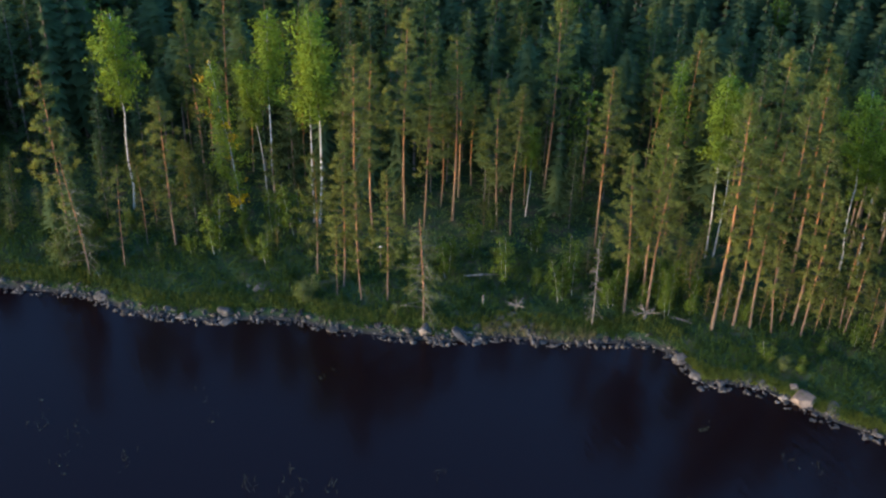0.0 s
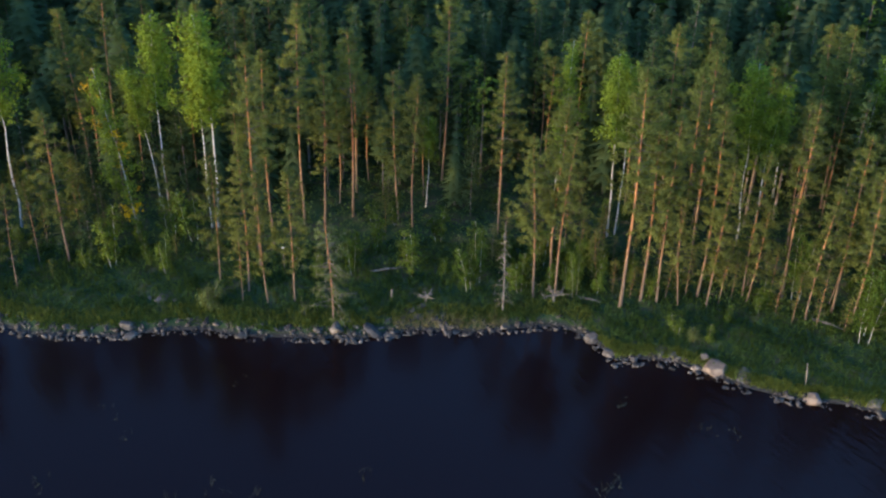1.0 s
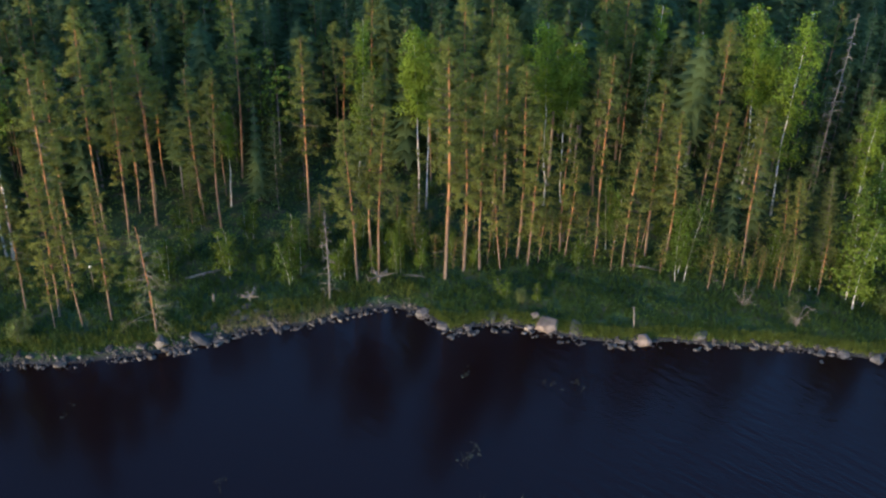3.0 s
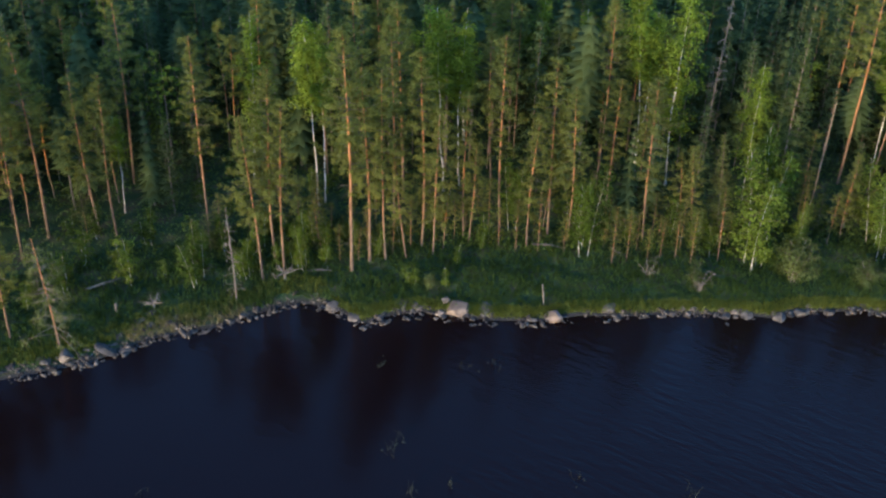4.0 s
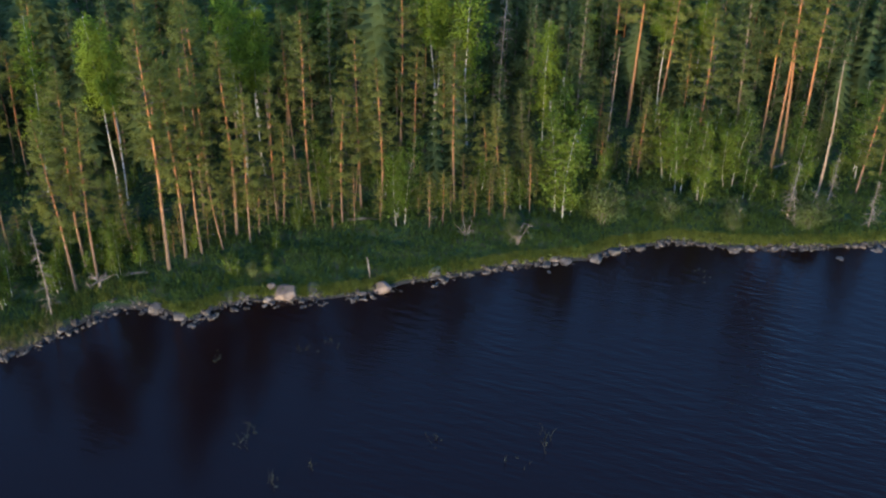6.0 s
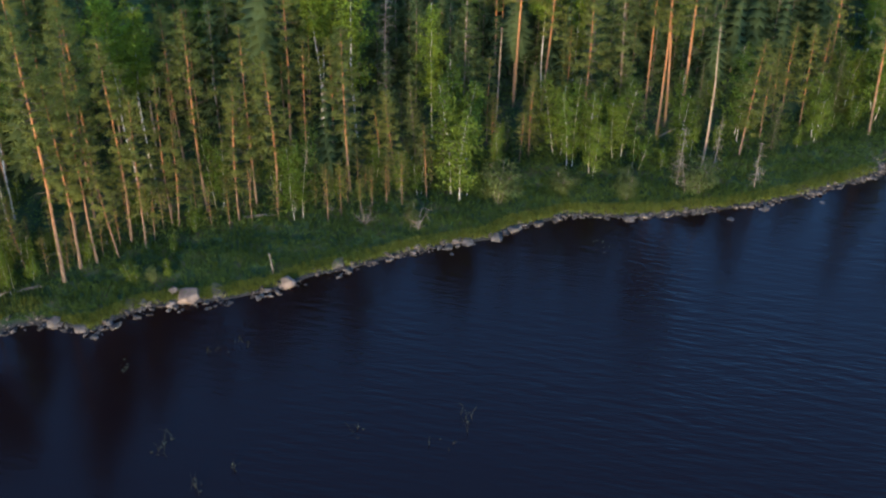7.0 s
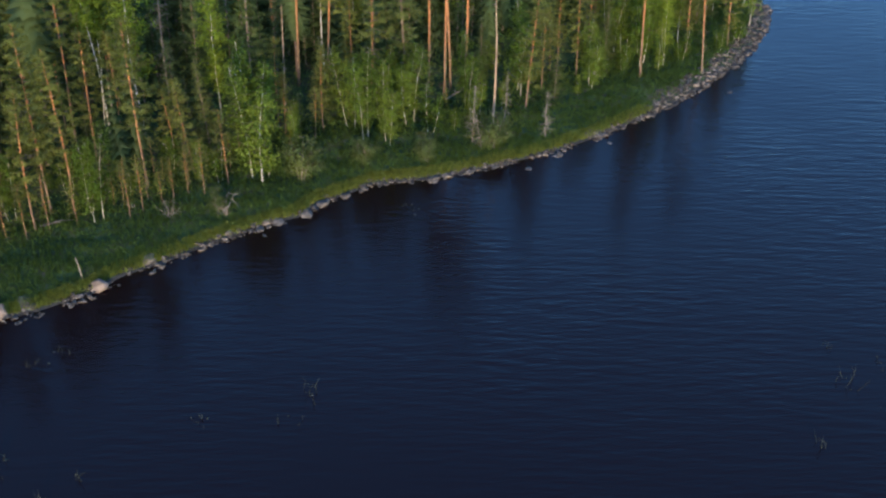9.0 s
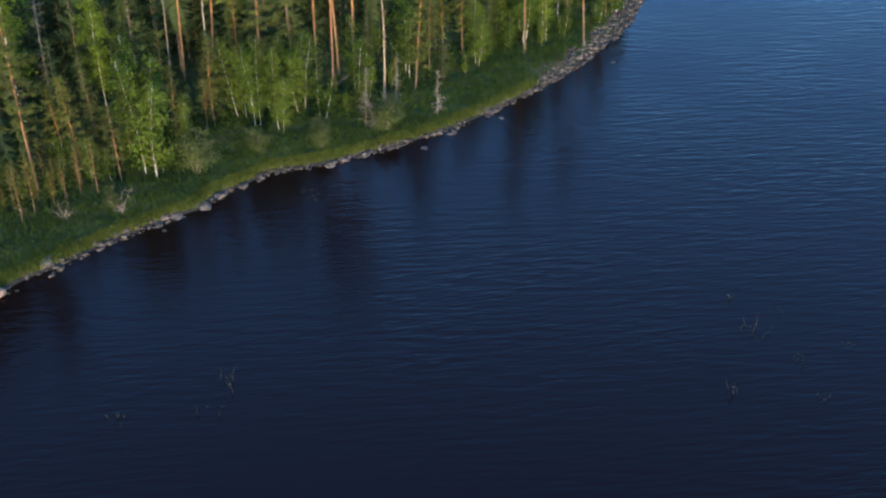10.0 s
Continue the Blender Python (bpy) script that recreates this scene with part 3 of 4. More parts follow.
def ground():
    far = np.array([130, 170, 230, 320, 480, 800, 1500, 3000.0])
    gx = np.concatenate([-far[::-1] + 30, np.arange(-60, -40, 2), np.arange(-40, 104, 0.5), np.arange(104, 130, 2), far + 20])
    gy = np.concatenate([-far[::-1] + 60, np.arange(-60, 24, 6), np.arange(24, 84, 0.5), np.arange(84, 150, 3), far + 40])
    X, Y = np.meshgrid(gx, gy)
    Z = height_many(X.ravel(), Y.ravel())
    nx, ny = len(gx), len(gy)
    i = (np.arange(ny - 1)[:, None] * nx + np.arange(nx - 1)).ravel()
    tris = np.vstack([np.stack([i, i + 1, i + nx + 1], 1), np.stack([i, i + nx + 1, i + nx], 1)])
    me = tri_mesh("ground", np.stack([X.ravel(), Y.ravel(), Z], 1), tris, [M_GROUND], smooth=True)
    tagged(new("ground", me), "forest floor of moss and needle litter sloping to the lake", "ground", kind="structure")
    w = tri_mesh("water", [(-3000, -3000, 0), (3000, -3000, 0), (3000, 3000, 0), (-3000, 3000, 0)], [(0, 1, 2), (0, 2, 3)], [M_WATER])
    tagged(new("water", w), "dark blue-black lake water with low ripples", "water", kind="structure")


ground()


def stuff(name, me, label, category):
    return tagged(new(name, me), label, category, kind="stuff")


def scatter(rng, n, lo, hi, x0=-48, x1=106, power=1.0):
    """Random places lo to hi metres inland."""
    px, py = [], []
    got = 0
    while got < n:
        x = rng.uniform(x0, x1, n * 3)
        y = np.interp(x, SHORE[:, 0], SHORE[:, 1]) + lo + (hi * 1.6 - lo) * rng.uniform(0, 1, n * 3) ** power
        d = inland_many(x, y)
        k = (d > lo) & (d < hi)
        px.append(x[k])
        py.append(y[k])
        got += k.sum()
    return np.concatenate(px)[:n], np.concatenate(py)[:n]


def blades(shape, rng, x, y, per, tall, width):
    z = height_many(x, y)
    base = np.repeat(np.stack([x, y, z - 0.03], 1), per, axis=0)
    n = len(base)
    base[:, :2] += rng.normal(scale=0.10, size=(n, 2))
    a = rng.uniform(0, 6.28, n)
    side = np.stack([np.cos(a), np.sin(a), np.zeros(n)], 1) * width
    hgt = (np.repeat(tall, per) * rng.uniform(0.6, 1.25, n))[:, None]
    tip = base + np.hstack([rng.normal(scale=0.22, size=(n, 2)) * hgt, hgt])
    v = np.stack([base - side, base + side, tip], 1).reshape(-1, 3)
    shape.add(v, *lift(v, np.arange(3 * n).reshape(-1, 3)))


def off_stones(x, y):
    """Keep plants off the bare stony stretches of the shore."""
    d = inland_many(x, y)
    bare = np.interp(x, [-46, 14, 18, 64, 72, 77, 99], [0.62, 0.72, 0.40, 0.4, 0.7, 1.4, 1.8]) + 0.5 * np.sin(x * 1.9) * np.sin(x * 0.53 + 1)
    k = d > bare
    return x[k], y[k]


def vegetation():
    rng = np.random.default_rng(21)
    g = Shape()
    x, y = scatter(rng, 38000, 0.5, 10.0, power=1.3)
    x, y = off_stones(x, y)
    blades(g, rng, x, y, 4, 0.26 + 0.14 * np.sin(x * 0.7) * np.sin(y * 0.9 + x * 0.3) + 0.10, 0.034)
    x, y = off_stones(*scatter(rng, 8000, 0.8, 9.0))
    c = np.stack([x, y, height_many(x, y) + rng.uniform(0.05, 0.4, len(x))], 1)
    leaves(g, rng, c, 3, 0.12, 0.12, 0.1, low=True)
    stuff("grass", g.mesh("grass", [M_GRASS]), "lush green shore grass and herbs", "grass")
    s = Shape()
    x, y = scatter(rng, 5600, 0.3, 1.2, 17, 72, power=1.0)
    blades(s, rng, x, y, 4, np.full(len(x), 0.34), 0.03)
    x, y = scatter(rng, 2200, 1.0, 2.4, -34, 17, power=1.0)
    blades(s, rng, x, y, 4, np.full(len(x), 0.42), 0.03)
    stuff("sedge", s.mesh("sedge", [M_SEDGE]), "yellow-green sedge fringe along the waterline", "sedge")
    w = Shape()
    x, y = scatter(rng, 330, 0.2, 1.3, 3.0, 11.0)
    blades(w, rng, x, y, 4, np.full(len(x), 0.5), 0.016)
    stuff("dry_reeds", w.mesh("dry_reeds", [M_STRAW]), "straw-coloured dry reeds among shore stones", "reeds")
    u = Shape()
    x, y = scatter(rng, 18000, 6.5, 28.0)
    c = np.stack([x, y, height_many(x, y) + rng.uniform(0.02, 1.0, len(x)) ** 1.5 * np.where(inland_many(x, y) > 9, 1.5, 0.9)], 1)
    leaves(u, rng, c, 4, 0.24, 0.15, 0.1, low=True)
    stuff("undergrowth", u.mesh("undergrowth", [M_HERB]), "dark green blueberry and fern undergrowth on forest floor", "undergrowth")


vegetation()

# ---- the trees that stand singly along the shore ----
tree("pine_low", -28.44, 75.50, 15.6, -0.007, -0.002)
tree("sparse", -26.27, 72.38, 10.2, -0.064, -0.023, wide=0.8)
tree("birch", -24.91, 81.03, 17.0, 0.017, 0.005)
tree("pine", -19.75, 84.57, 16.4, -0.027, -0.006, bare=0.45)
tree("pine_low", -20.57, 76.13, 12.6, -0.006, -0.001, wide=1.3)
tree("sapling", -23.83, 73.20, 9.0, 0.047, 0.015)
tree("sapling", -22.79, 76.29, 7.2, -0.012, -0.004)
tree("yellow", -15.86, 78.99, 14.8, -0.086, -0.017)
tree("birch", -14.45, 83.10, 12.5, -0.096, -0.017)
tree("birch", -13.59, 81.50, 17.1, 0.012, 0.002)
tree("pine", -17.42, 84.64, 19.0, 0.026, 0.005, bare=0.50)
tree("birch", -9.81, 79.29, 18.4, -0.000, -0.000, wide=1.15)
tree("birch", -10.25, 79.75, 16.2, 0.010, 0.000)
tree("pine_low", -9.36, 73.05, 10.5, 0.002, 0.000)
tree("youngbirch", -11.51, 78.05, 4.8, -0.069, -0.010)
tree("youngbirch", -13.18, 77.97, 3.9, 0.033, 0.006)
tree("youngbirch", -17.22, 75.15, 5.1, 0.001, 0.000)
tree("sapling", -7.65, 70.43, 6.2, 0.014, 0.001)
tree("pine_low", -5.84, 70.16, 11.0, -0.030, -0.003)
tree("pine", -6.39, 74.19, 18.3, -0.002, -0.000, bare=0.50)
tree("pine", -5.46, 77.15, 16.2, -0.002, -0.000, bare=0.50)
tree("pine_low", -3.95, 70.22, 11.1, -0.001, -0.000)
tree("pine", -3.10, 79.56, 18.4, 0.008, 0.000, bare=0.55)
tree("pine", -1.55, 78.84, 14.2, 0.023, 0.000, bare=0.45)
tree("pine", 0.70, 80.52, 16.1, -0.005, 0.000, bare=0.50)
tree("pine", 1.14, 83.82, 13.8, -0.009, 0.000, bare=0.50)
tree("sparse", -1.27, 67.89, 8.9, -0.035, -0.001)
tree("youngbirch", 0.31, 73.05, 4.1, -0.045, 0.000)
tree("youngbirch", 4.54, 72.59, 4.4, -0.098, 0.006, wide=1.2)
tree("pine", 4.26, 79.53, 13.0, -0.033, 0.002, bare=0.40)
tree("pine", 5.27, 78.73, 13.0, 0.018, -0.001, bare=0.45)
tree("pine", 8.22, 85.03, 17.2, 0.013, -0.001, bare=0.45)
tree("birch", 6.53, 81.22, 8.2, 0.001, -0.000)
tree("pine", 11.78, 77.21, 15.5, -0.005, 0.001, bare=0.45)
tree("snag", 10.80, 67.93, 7.7, -0.013, 0.002)
tree("youngbirch", 9.53, 71.44, 4.9, -0.001, 0.000)
tree("youngbirch", 8.63, 70.42, 4.1, -0.126, 0.015)
tree("pine", 13.25, 69.35, 13.4, -0.051, 0.013, bare=0.38)
tree("pine", 14.84, 71.17, 15.2, 0.010, -0.003, bare=0.45)
tree("pine", 14.89, 69.48, 13.6, 0.035, -0.010, bare=0.45)
tree("birch_full", 16.90, 81.59, 14.3, 0.035, -0.009)
tree("birch", 20.21, 76.18, 15.4, -0.031, 0.010)
tree("birch", 20.85, 76.40, 14.6, -0.010, 0.004)
tree("pine", 19.28, 67.55, 18.9, -0.011, 0.004, bare=0.50)
tree("pine", 22.58, 80.14, 12.8, -0.012, 0.004, bare=0.50)
tree("pine", 20.92, 68.09, 15.4, -0.013, 0.005, bare=0.40)
tree("pine", 22.03, 67.78, 15.2, -0.006, 0.002, bare=0.40)
tree("pine", 23.51, 67.40, 8.9, -0.088, 0.037, bare=0.45)
tree("pine", 25.24, 68.35, 15.7, -0.004, 0.002, bare=0.45)
tree("pine_low", 25.43, 66.89, 11.9, 0.024, -0.011)
tree("sapling", 26.48, 67.30, 5.6, 0.064, -0.030)
tree("pine", 26.43, 74.09, 16.5, -0.027, 0.012, bare=0.50)
tree("pine", 25.18, 78.57, 16.3, -0.041, 0.016, bare=0.50)
tree("birch", 29.90, 74.20, 15.6, -0.041, 0.019)
tree("birch", 31.15, 73.69, 14.0, -0.007, 0.003)
tree("pine_low", 28.44, 67.84, 11.9, -0.004, 0.002)
tree("pine_low", 28.58, 67.29, 8.2, 0.039, -0.020)
tree("pine", 31.26, 67.43, 16.0, -0.019, 0.010, bare=0.45)
tree("pine", 33.57, 72.98, 13.6, -0.033, 0.017, bare=0.50)
tree("midbirch", 31.94, 66.89, 6.2, -0.027, 0.015, wide=0.9)
tree("pine_low", 32.04, 64.73, 11.0, 0.022, -0.013)
tree("pine", 34.33, 65.55, 14.5, -0.011, 0.007, bare=0.45)
tree("pine", 34.55, 66.58, 6.5, 0.053, -0.032, bare=0.50)
tree("pine", 35.25, 64.25, 12.6, -0.008, 0.005, bare=0.40)
tree("midbirch", 35.19, 61.87, 7.6, 0.019, -0.013, wide=0.85)
tree("pine", 41.06, 69.42, 16.2, 0.006, -0.004, bare=0.55)
tree("pine", 39.70, 65.95, 11.4, 0.015, -0.010, bare=0.45)
tree("pine", 40.49, 62.02, 13.4, -0.017, 0.013, bare=0.45)
tree("birch_full", 42.63, 74.82, 12.6, -0.016, 0.010)
tree("birch", 44.58, 69.30, 16.5, -0.053, 0.038)
tree("birch", 45.47, 70.70, 13.7, 0.023, -0.016)
tree("birch_full", 46.24, 67.28, 17.0, -0.000, 0.000)
tree("birch_full", 40.64, 78.01, 13.5, 0.009, -0.005)
tree("pine", 38.34, 78.59, 15.8, -0.023, 0.013, bare=0.50)
tree("pine", 37.33, 79.76, 15.4, -0.043, 0.023, bare=0.50)
tree("pine", 46.50, 80.22, 14.2, -0.065, 0.042, bare=0.40)
tree("sapling", 43.79, 57.23, 6.4, -0.032, 0.031)
tree("pine_low", 43.71, 60.26, 8.0, -0.081, 0.075)
tree("pine_low", 43.56, 61.76, 6.7, -0.056, 0.051)
tree("spruce", 46.97, 61.36, 7.9, -0.054, 0.052)
tree("youngbirch", 43.24, 59.38, 3.8, -0.012, 0.012)
tree("birch_full", 50.51, 62.99, 11.6, -0.004, 0.004)
tree("spruce", 52.01, 60.96, 15.3, 0.008, -0.008)
tree("barepine", 54.89, 60.04, 9.2, 0.016, -0.018)
tree("pine", 58.98, 61.54, 17.8, 0.005, -0.006, bare=0.60)
tree("pine", 60.61, 64.96, 16.4, -0.004, 0.004, bare=0.55)
tree("pine", 60.26, 59.56, 16.1, 0.028, -0.035, bare=0.55)
tree("birch", 61.72, 60.76, 13.5, 0.009, -0.011)
tree("pine_low", 58.76, 54.31, 13.5, 0.011, -0.015)
tree("pine_low", 61.16, 57.84, 8.0, 0.010, -0.013)
tree("pine", 66.42, 58.60, 14.4, -0.015, 0.020, bare=0.40)
tree("spruce", 62.91, 53.44, 17.4, -0.023, 0.033)
tree("pine", 65.48, 52.70, 15.8, 0.001, -0.001, bare=0.62)
tree("pine", 63.73, 50.25, 17.9, -0.003, 0.005, bare=0.62)
tree("pine", 65.51, 50.62, 17.7, -0.031, 0.050, bare=0.60)
tree("pine", 64.86, 48.88, 18.6, -0.001, 0.002, bare=0.60)
tree("midbirch", 45.51, 55.88, 9.0, -0.017, 0.018, wide=1.15)
tree("midbirch", 55.50, 54.15, 6.9, -0.058, 0.074, wide=0.9)
tree("midbirch", 54.70, 52.34, 7.6, -0.032, 0.042, wide=0.9)
tree("midbirch", 55.20, 50.52, 6.9, 0.007, -0.010, wide=0.85)
tree("sapling", 50.72, 56.74, 3.5, 0.052, -0.058)
tree("sapling", 52.54, 55.50, 4.7, 0.015, -0.018)
tree("youngbirch", 46.22, 55.60, 3.4, -0.002, 0.002)
tree("willow", 47.31, 53.22, 3.3, 0.046, -0.053, wide=1.2)
tree("willow", 51.84, 50.69, 2.0, 0.082, -0.106, wide=1.2)
tree("willow", 55.24, 47.12, 1.9, -0.076, 0.112)
tree("deadbush", 40.67, 55.10, 2.7, -0.033, 0.032)
tree("deadbush", 38.24, 58.28, 2.2, 0.113, -0.098)
tree("deadbush", 37.56, 61.10, 1.0, 0.098, -0.080)
tree("barepine", 62.52, 45.06, 11.8, -0.004, 0.007)
tree("pine_low", 65.79, 43.72, 10.2, 0.025, -0.050, wide=1.3)
tree("snag", 62.17, 43.96, 5.1, 0.024, -0.047)
tree("deadspruce", 58.76, 44.94, 5.2, 0.014, -0.026)
tree("deadspruce", 58.36, 43.86, 2.8, -0.092, 0.170)
tree("deadspruce", 62.79, 40.49, 4.1, 0.000, -0.001)
tree("willow", 59.08, 43.29, 2.8, -0.022, 0.042, wide=1.2)
tree("willow", 54.43, 46.58, 2.0, -0.006, 0.010)
tree("pine", 76.38, 37.83, 14.2, -0.009, 0.025, bare=0.60)
tree("pine", 81.22, 44.38, 12.9, -0.010, 0.025, bare=0.50)
tree("youngbirch", 73.75, 41.18, 4.5, -0.014, 0.035)
tree("youngbirch", 77.15, 39.76, 3.2, -0.000, 0.001)
tree("youngbirch", 58.37, 48.48, 4.3, 0.042, -0.070)
tree("youngbirch", 62.86, 46.59, 3.8, 0.017, -0.030)
tree("youngbirch", 65.00, 45.51, 2.6, -0.013, 0.025)
tree("pine_low", 72.62, 44.68, 6.7, -0.025, 0.053)
tree("pine_low", 73.29, 42.53, 9.1, -0.012, 0.028)
tree("birch", 84.29, 42.69, 9.6, -0.002, 0.004)
tree("birch_full", 82.72, 38.18, 8.3, -0.024, 0.069)
tree("birch_full", 84.77, 37.52, 6.9, -0.010, 0.031)
tree("pine", 80.57, 33.63, 14.4, -0.023, 0.085, bare=0.60)
tree("birch_full", 79.59, 36.92, 8.1, -0.016, 0.052)
tree("pine_low", 82.87, 35.91, 7.7, -0.014, 0.047)
tree("pine_low", 87.00, 33.42, 7.5, -0.013, 0.050)
tree("birch_full", 92.20, 33.05, 6.4, -0.011, 0.045)
tree("pine_low", 84.55, 36.48, 9.6, -0.019, 0.066)
tree("youngbirch", -8.93, 79.20, 2.2, 0.091, 0.005)
tree("willow", -9.95, 69.82, 2.2, 0.041, 0.006)
tree("willow", -28.24, 73.44, 3.5, 0.032, 0.012)
tree("youngbirch", 22.62, 64.36, 1.8, -0.080, 0.035, wide=1.4)
tree("youngbirch", 24.76, 63.24, 1.4, -0.123, 0.058, wide=1.3)
tree("willow", 23.61, 63.44, 1.2, -0.092, 0.047, wide=0.8)
tree("youngbirch", 26.51, 65.14, 1.6, 0.060, -0.033)
tree("youngbirch", 15.84, 70.03, 2.2, 0.076, -0.027)
tree("sapling", 18.14, 70.29, 5.1, -0.091, 0.035)
tree("midbirch", 35.66, 62.83, 6.2, 0.030, -0.022, wide=0.75)
tree("youngbirch", 42.52, 61.52, 3.5, 0.001, -0.001, wide=1.2)
tree("youngbirch", 39.31, 62.32, 2.7, 0.028, -0.023)
tree("youngbirch", 18.00, 69.45, 3.2, 0.110, -0.042)
tree("sapling", 20.24, 68.52, 3.0, 0.061, -0.026)
tree("youngbirch", 21.47, 68.28, 2.5, 0.117, -0.052)
tree("sapling", 22.77, 68.15, 3.6, 0.042, -0.020)
tree("youngbirch", 12.22, 71.10, 2.6, 0.120, -0.035)
tree("youngbirch", 14.65, 70.26, 2.6, 0.117, -0.039)
tree("youngbirch", 12.32, 69.96, 3.3, -0.039, 0.007)
tree("youngbirch", 76.37, 39.47, 2.8, -0.018, 0.051, wide=1.2)
tree("youngbirch", 78.64, 37.01, 3.1, -0.016, 0.053, wide=1.2)
tree("youngbirch", 81.18, 35.87, 2.9, -0.008, 0.027, wide=1.2)
tree("youngbirch", 85.37, 33.73, 2.8, -0.015, 0.057, wide=1.2)
tree("youngbirch", 88.67, 33.11, 3.0, -0.008, 0.034, wide=1.2)
tree("youngbirch", 74.47, 40.58, 2.3, 0.001, -0.001, wide=1.2)
tree("youngbirch", 2.19, 75.70, 3.6, 0.010, -0.001)
tree("youngbirch", 7.03, 76.46, 3.5, -0.019, 0.002, wide=1.2)
tree("youngbirch", 0.19, 74.04, 2.9, 0.050, -0.001)
tree("youngbirch", 3.94, 78.96, 2.7, 0.001, -0.000)
tree("youngbirch", 11.82, 70.37, 2.4, -0.036, 0.007)
tree("youngbirch", 13.11, 70.54, 2.9, 0.007, -0.002)
tree("youngbirch", 16.06, 69.41, 2.1, -0.042, 0.011)
tree("youngbirch", -2.36, 72.85, 2.5, 0.038, 0.000)
tree("youngbirch", -4.01, 74.36, 2.5, 0.048, 0.001)
tree("willow", 40.74, 55.82, 1.9, -0.022, 0.021, wide=0.8)
tree("willow", 60.22, 43.08, 1.9, -0.079, 0.139, wide=1.2)
tree("snag", 51.26, 68.97, 15.5, 0.01, -0.01, wide=0.7)
tree("midbirch", 48.90, 54.95, 5.2, wide=0.6)
tree("pine", 24.30, 71.25, 16.8, -0.010, 0.005, bare=0.50)
tree("midbirch", 16.25, 69.00, 5.0, -0.06, 0.01, wide=0.5)
tree("pine", -7.25, 71.65, 11.5, 0.002, 0.000, bare=0.42)
tree("pine", 95.2, 36.4, 12.5, bare=0.45)
tree("pine_low", 98.3, 38.6, 11.0)
tree("birch_full", 96.6, 35.0, 8.0)
tree("pine", 99.5, 41.5, 13.0, bare=0.45)
tree("pine_low", 92.6, 35.2, 8.5)


def forest_fill():
    """Understorey at the edge, then the forest behind the shore trees."""
    rng = random.Random(11)
    cells = {}

    def mark(x, y):
        cells.setdefault((int(x // 3), int(y // 3)), []).append((x, y))

    def free(x, y, gap):
        i, j = int(x // 3), int(y // 3)
        return all((x - a) ** 2 + (y - b) ** 2 > gap * gap for p in (i - 1, i, i + 1) for q in (j - 1, j, j + 1) for a, b in cells.get((p, q), ()))

    def candidates(n, x0, x1, y0, y1, lo, hi):
        x = np.array([rng.uniform(x0, x1) for _ in range(n)])
        y = np.array([rng.uniform(y0, y1) for _ in range(n)])
        d = inland_many(x, y)
        k = (d > lo) & (d < hi)
        return list(zip(x[k].tolist(), y[k].tolist(), d[k].tolist(), height_many(x[k], y[k]).tolist()))

    for x, y in PLACED:
        mark(x, y)
    n = 0
    for x, y, d, z in candidates(6000, -44, 98, 38, 92, 5.5, 17):
        if (22 < x < 40 and d < 9.5) or not free(x, y, 1.3):
            continue
        kind = rng.choice(["youngbirch", "youngbirch", "sapling", "youngspruce"])
        tree(kind, x, y, rng.uniform(1.4, 3.6) + (0.8 if kind == "youngspruce" else 0), z=z)
        mark(x, y)
        n += 1
        if n >= 165:
            break
    n = 0
    for x, y, d, z in candidates(6000, 10.5, 46, 54, 76, 4.2, 12):
        edge = np.interp(x, [10, 19, 26, 32, 36, 46], [4.2, 4.6, 6.4, 7.2, 5.6, 5.0])
        if not edge - 0.3 < d < edge + 4.0 or not free(x, y, 0.8):
            continue
        kind = rng.choice(["sapling", "sapling", "youngbirch"])
        tree(kind, x, y, rng.uniform(2.2, 5.5) if kind == "sapling" else rng.uniform(1.5, 3.2), z=z)
        mark(x, y)
        n += 1
        if n >= 60:
            break
    for lo_x, hi_x, lo_d, hi_d, most, mix, low, high in (
            (45, 98, 5.5, 11.5, 46, ("midbirch", "pine_low", "spruce", "midbirch"), 5.0, 9.0),
            # Left shore: mostly the darkened needles, its shade put into their colour.
            (-46, -13, 6.0, 13.0, 20, ("forest_spruce", "pine_low", "forest_spruce", "forest_spruce"), 4.5, 8.0)):
        n = 0
        for x, y, d, z in candidates(5000, lo_x, hi_x, 33, 92, lo_d, hi_d):
            if not free(x, y, 1.5) or (x < 58 and d < 8):
                continue
            tree(rng.choice(mix), x, y, rng.uniform(low, high), z=z)
            mark(x, y)
            n += 1
            if n >= most:
                break
    far, single = [], 0
    for x, y, d, z in candidates(36000, -62, 122, 33, 146, 4.5, 400):
        # Only the unseen screen on the left stands this near the water.
        if d < 6.5 and x > -37:
            continue
        if d < 13 and ((-27 < x < 40) or (-27 < x < 64 and d < 9)):
            continue
        if not free(x, y, 3.0 if x + y > 186 or y > 138 or x < -56 else 1.8 if d < 30 else 2.0):
            continue
        mark(x, y)
        r = rng.random()
        kind = "forest_spruce" if r < (0.84 if x > 52 else 0.58) else "forest_pine" if r < 0.95 else "forest_birch"
        h = rng.uniform(6.5, 10.5) if d < 13 else rng.uniform(8.0, 12.5) if d > 26 or x < 18 else rng.uniform(10.5, 14.5) if d > 17 and x < 50 else rng.uniform(8.0, 11.0) if d > 17 else rng.uniform(7.5, 12)
        # Mostly unseen tall trees on the left, added to shade the left shore.
        if x < -31:
            h = rng.uniform(13.0, 17.0)
        if d < 34 and -40 < x < 100 and single < 390:
            tree(kind, x, y, h, z=z)
            single += 1
        else:
            far.append((x, y, z, h, kind))
    return far


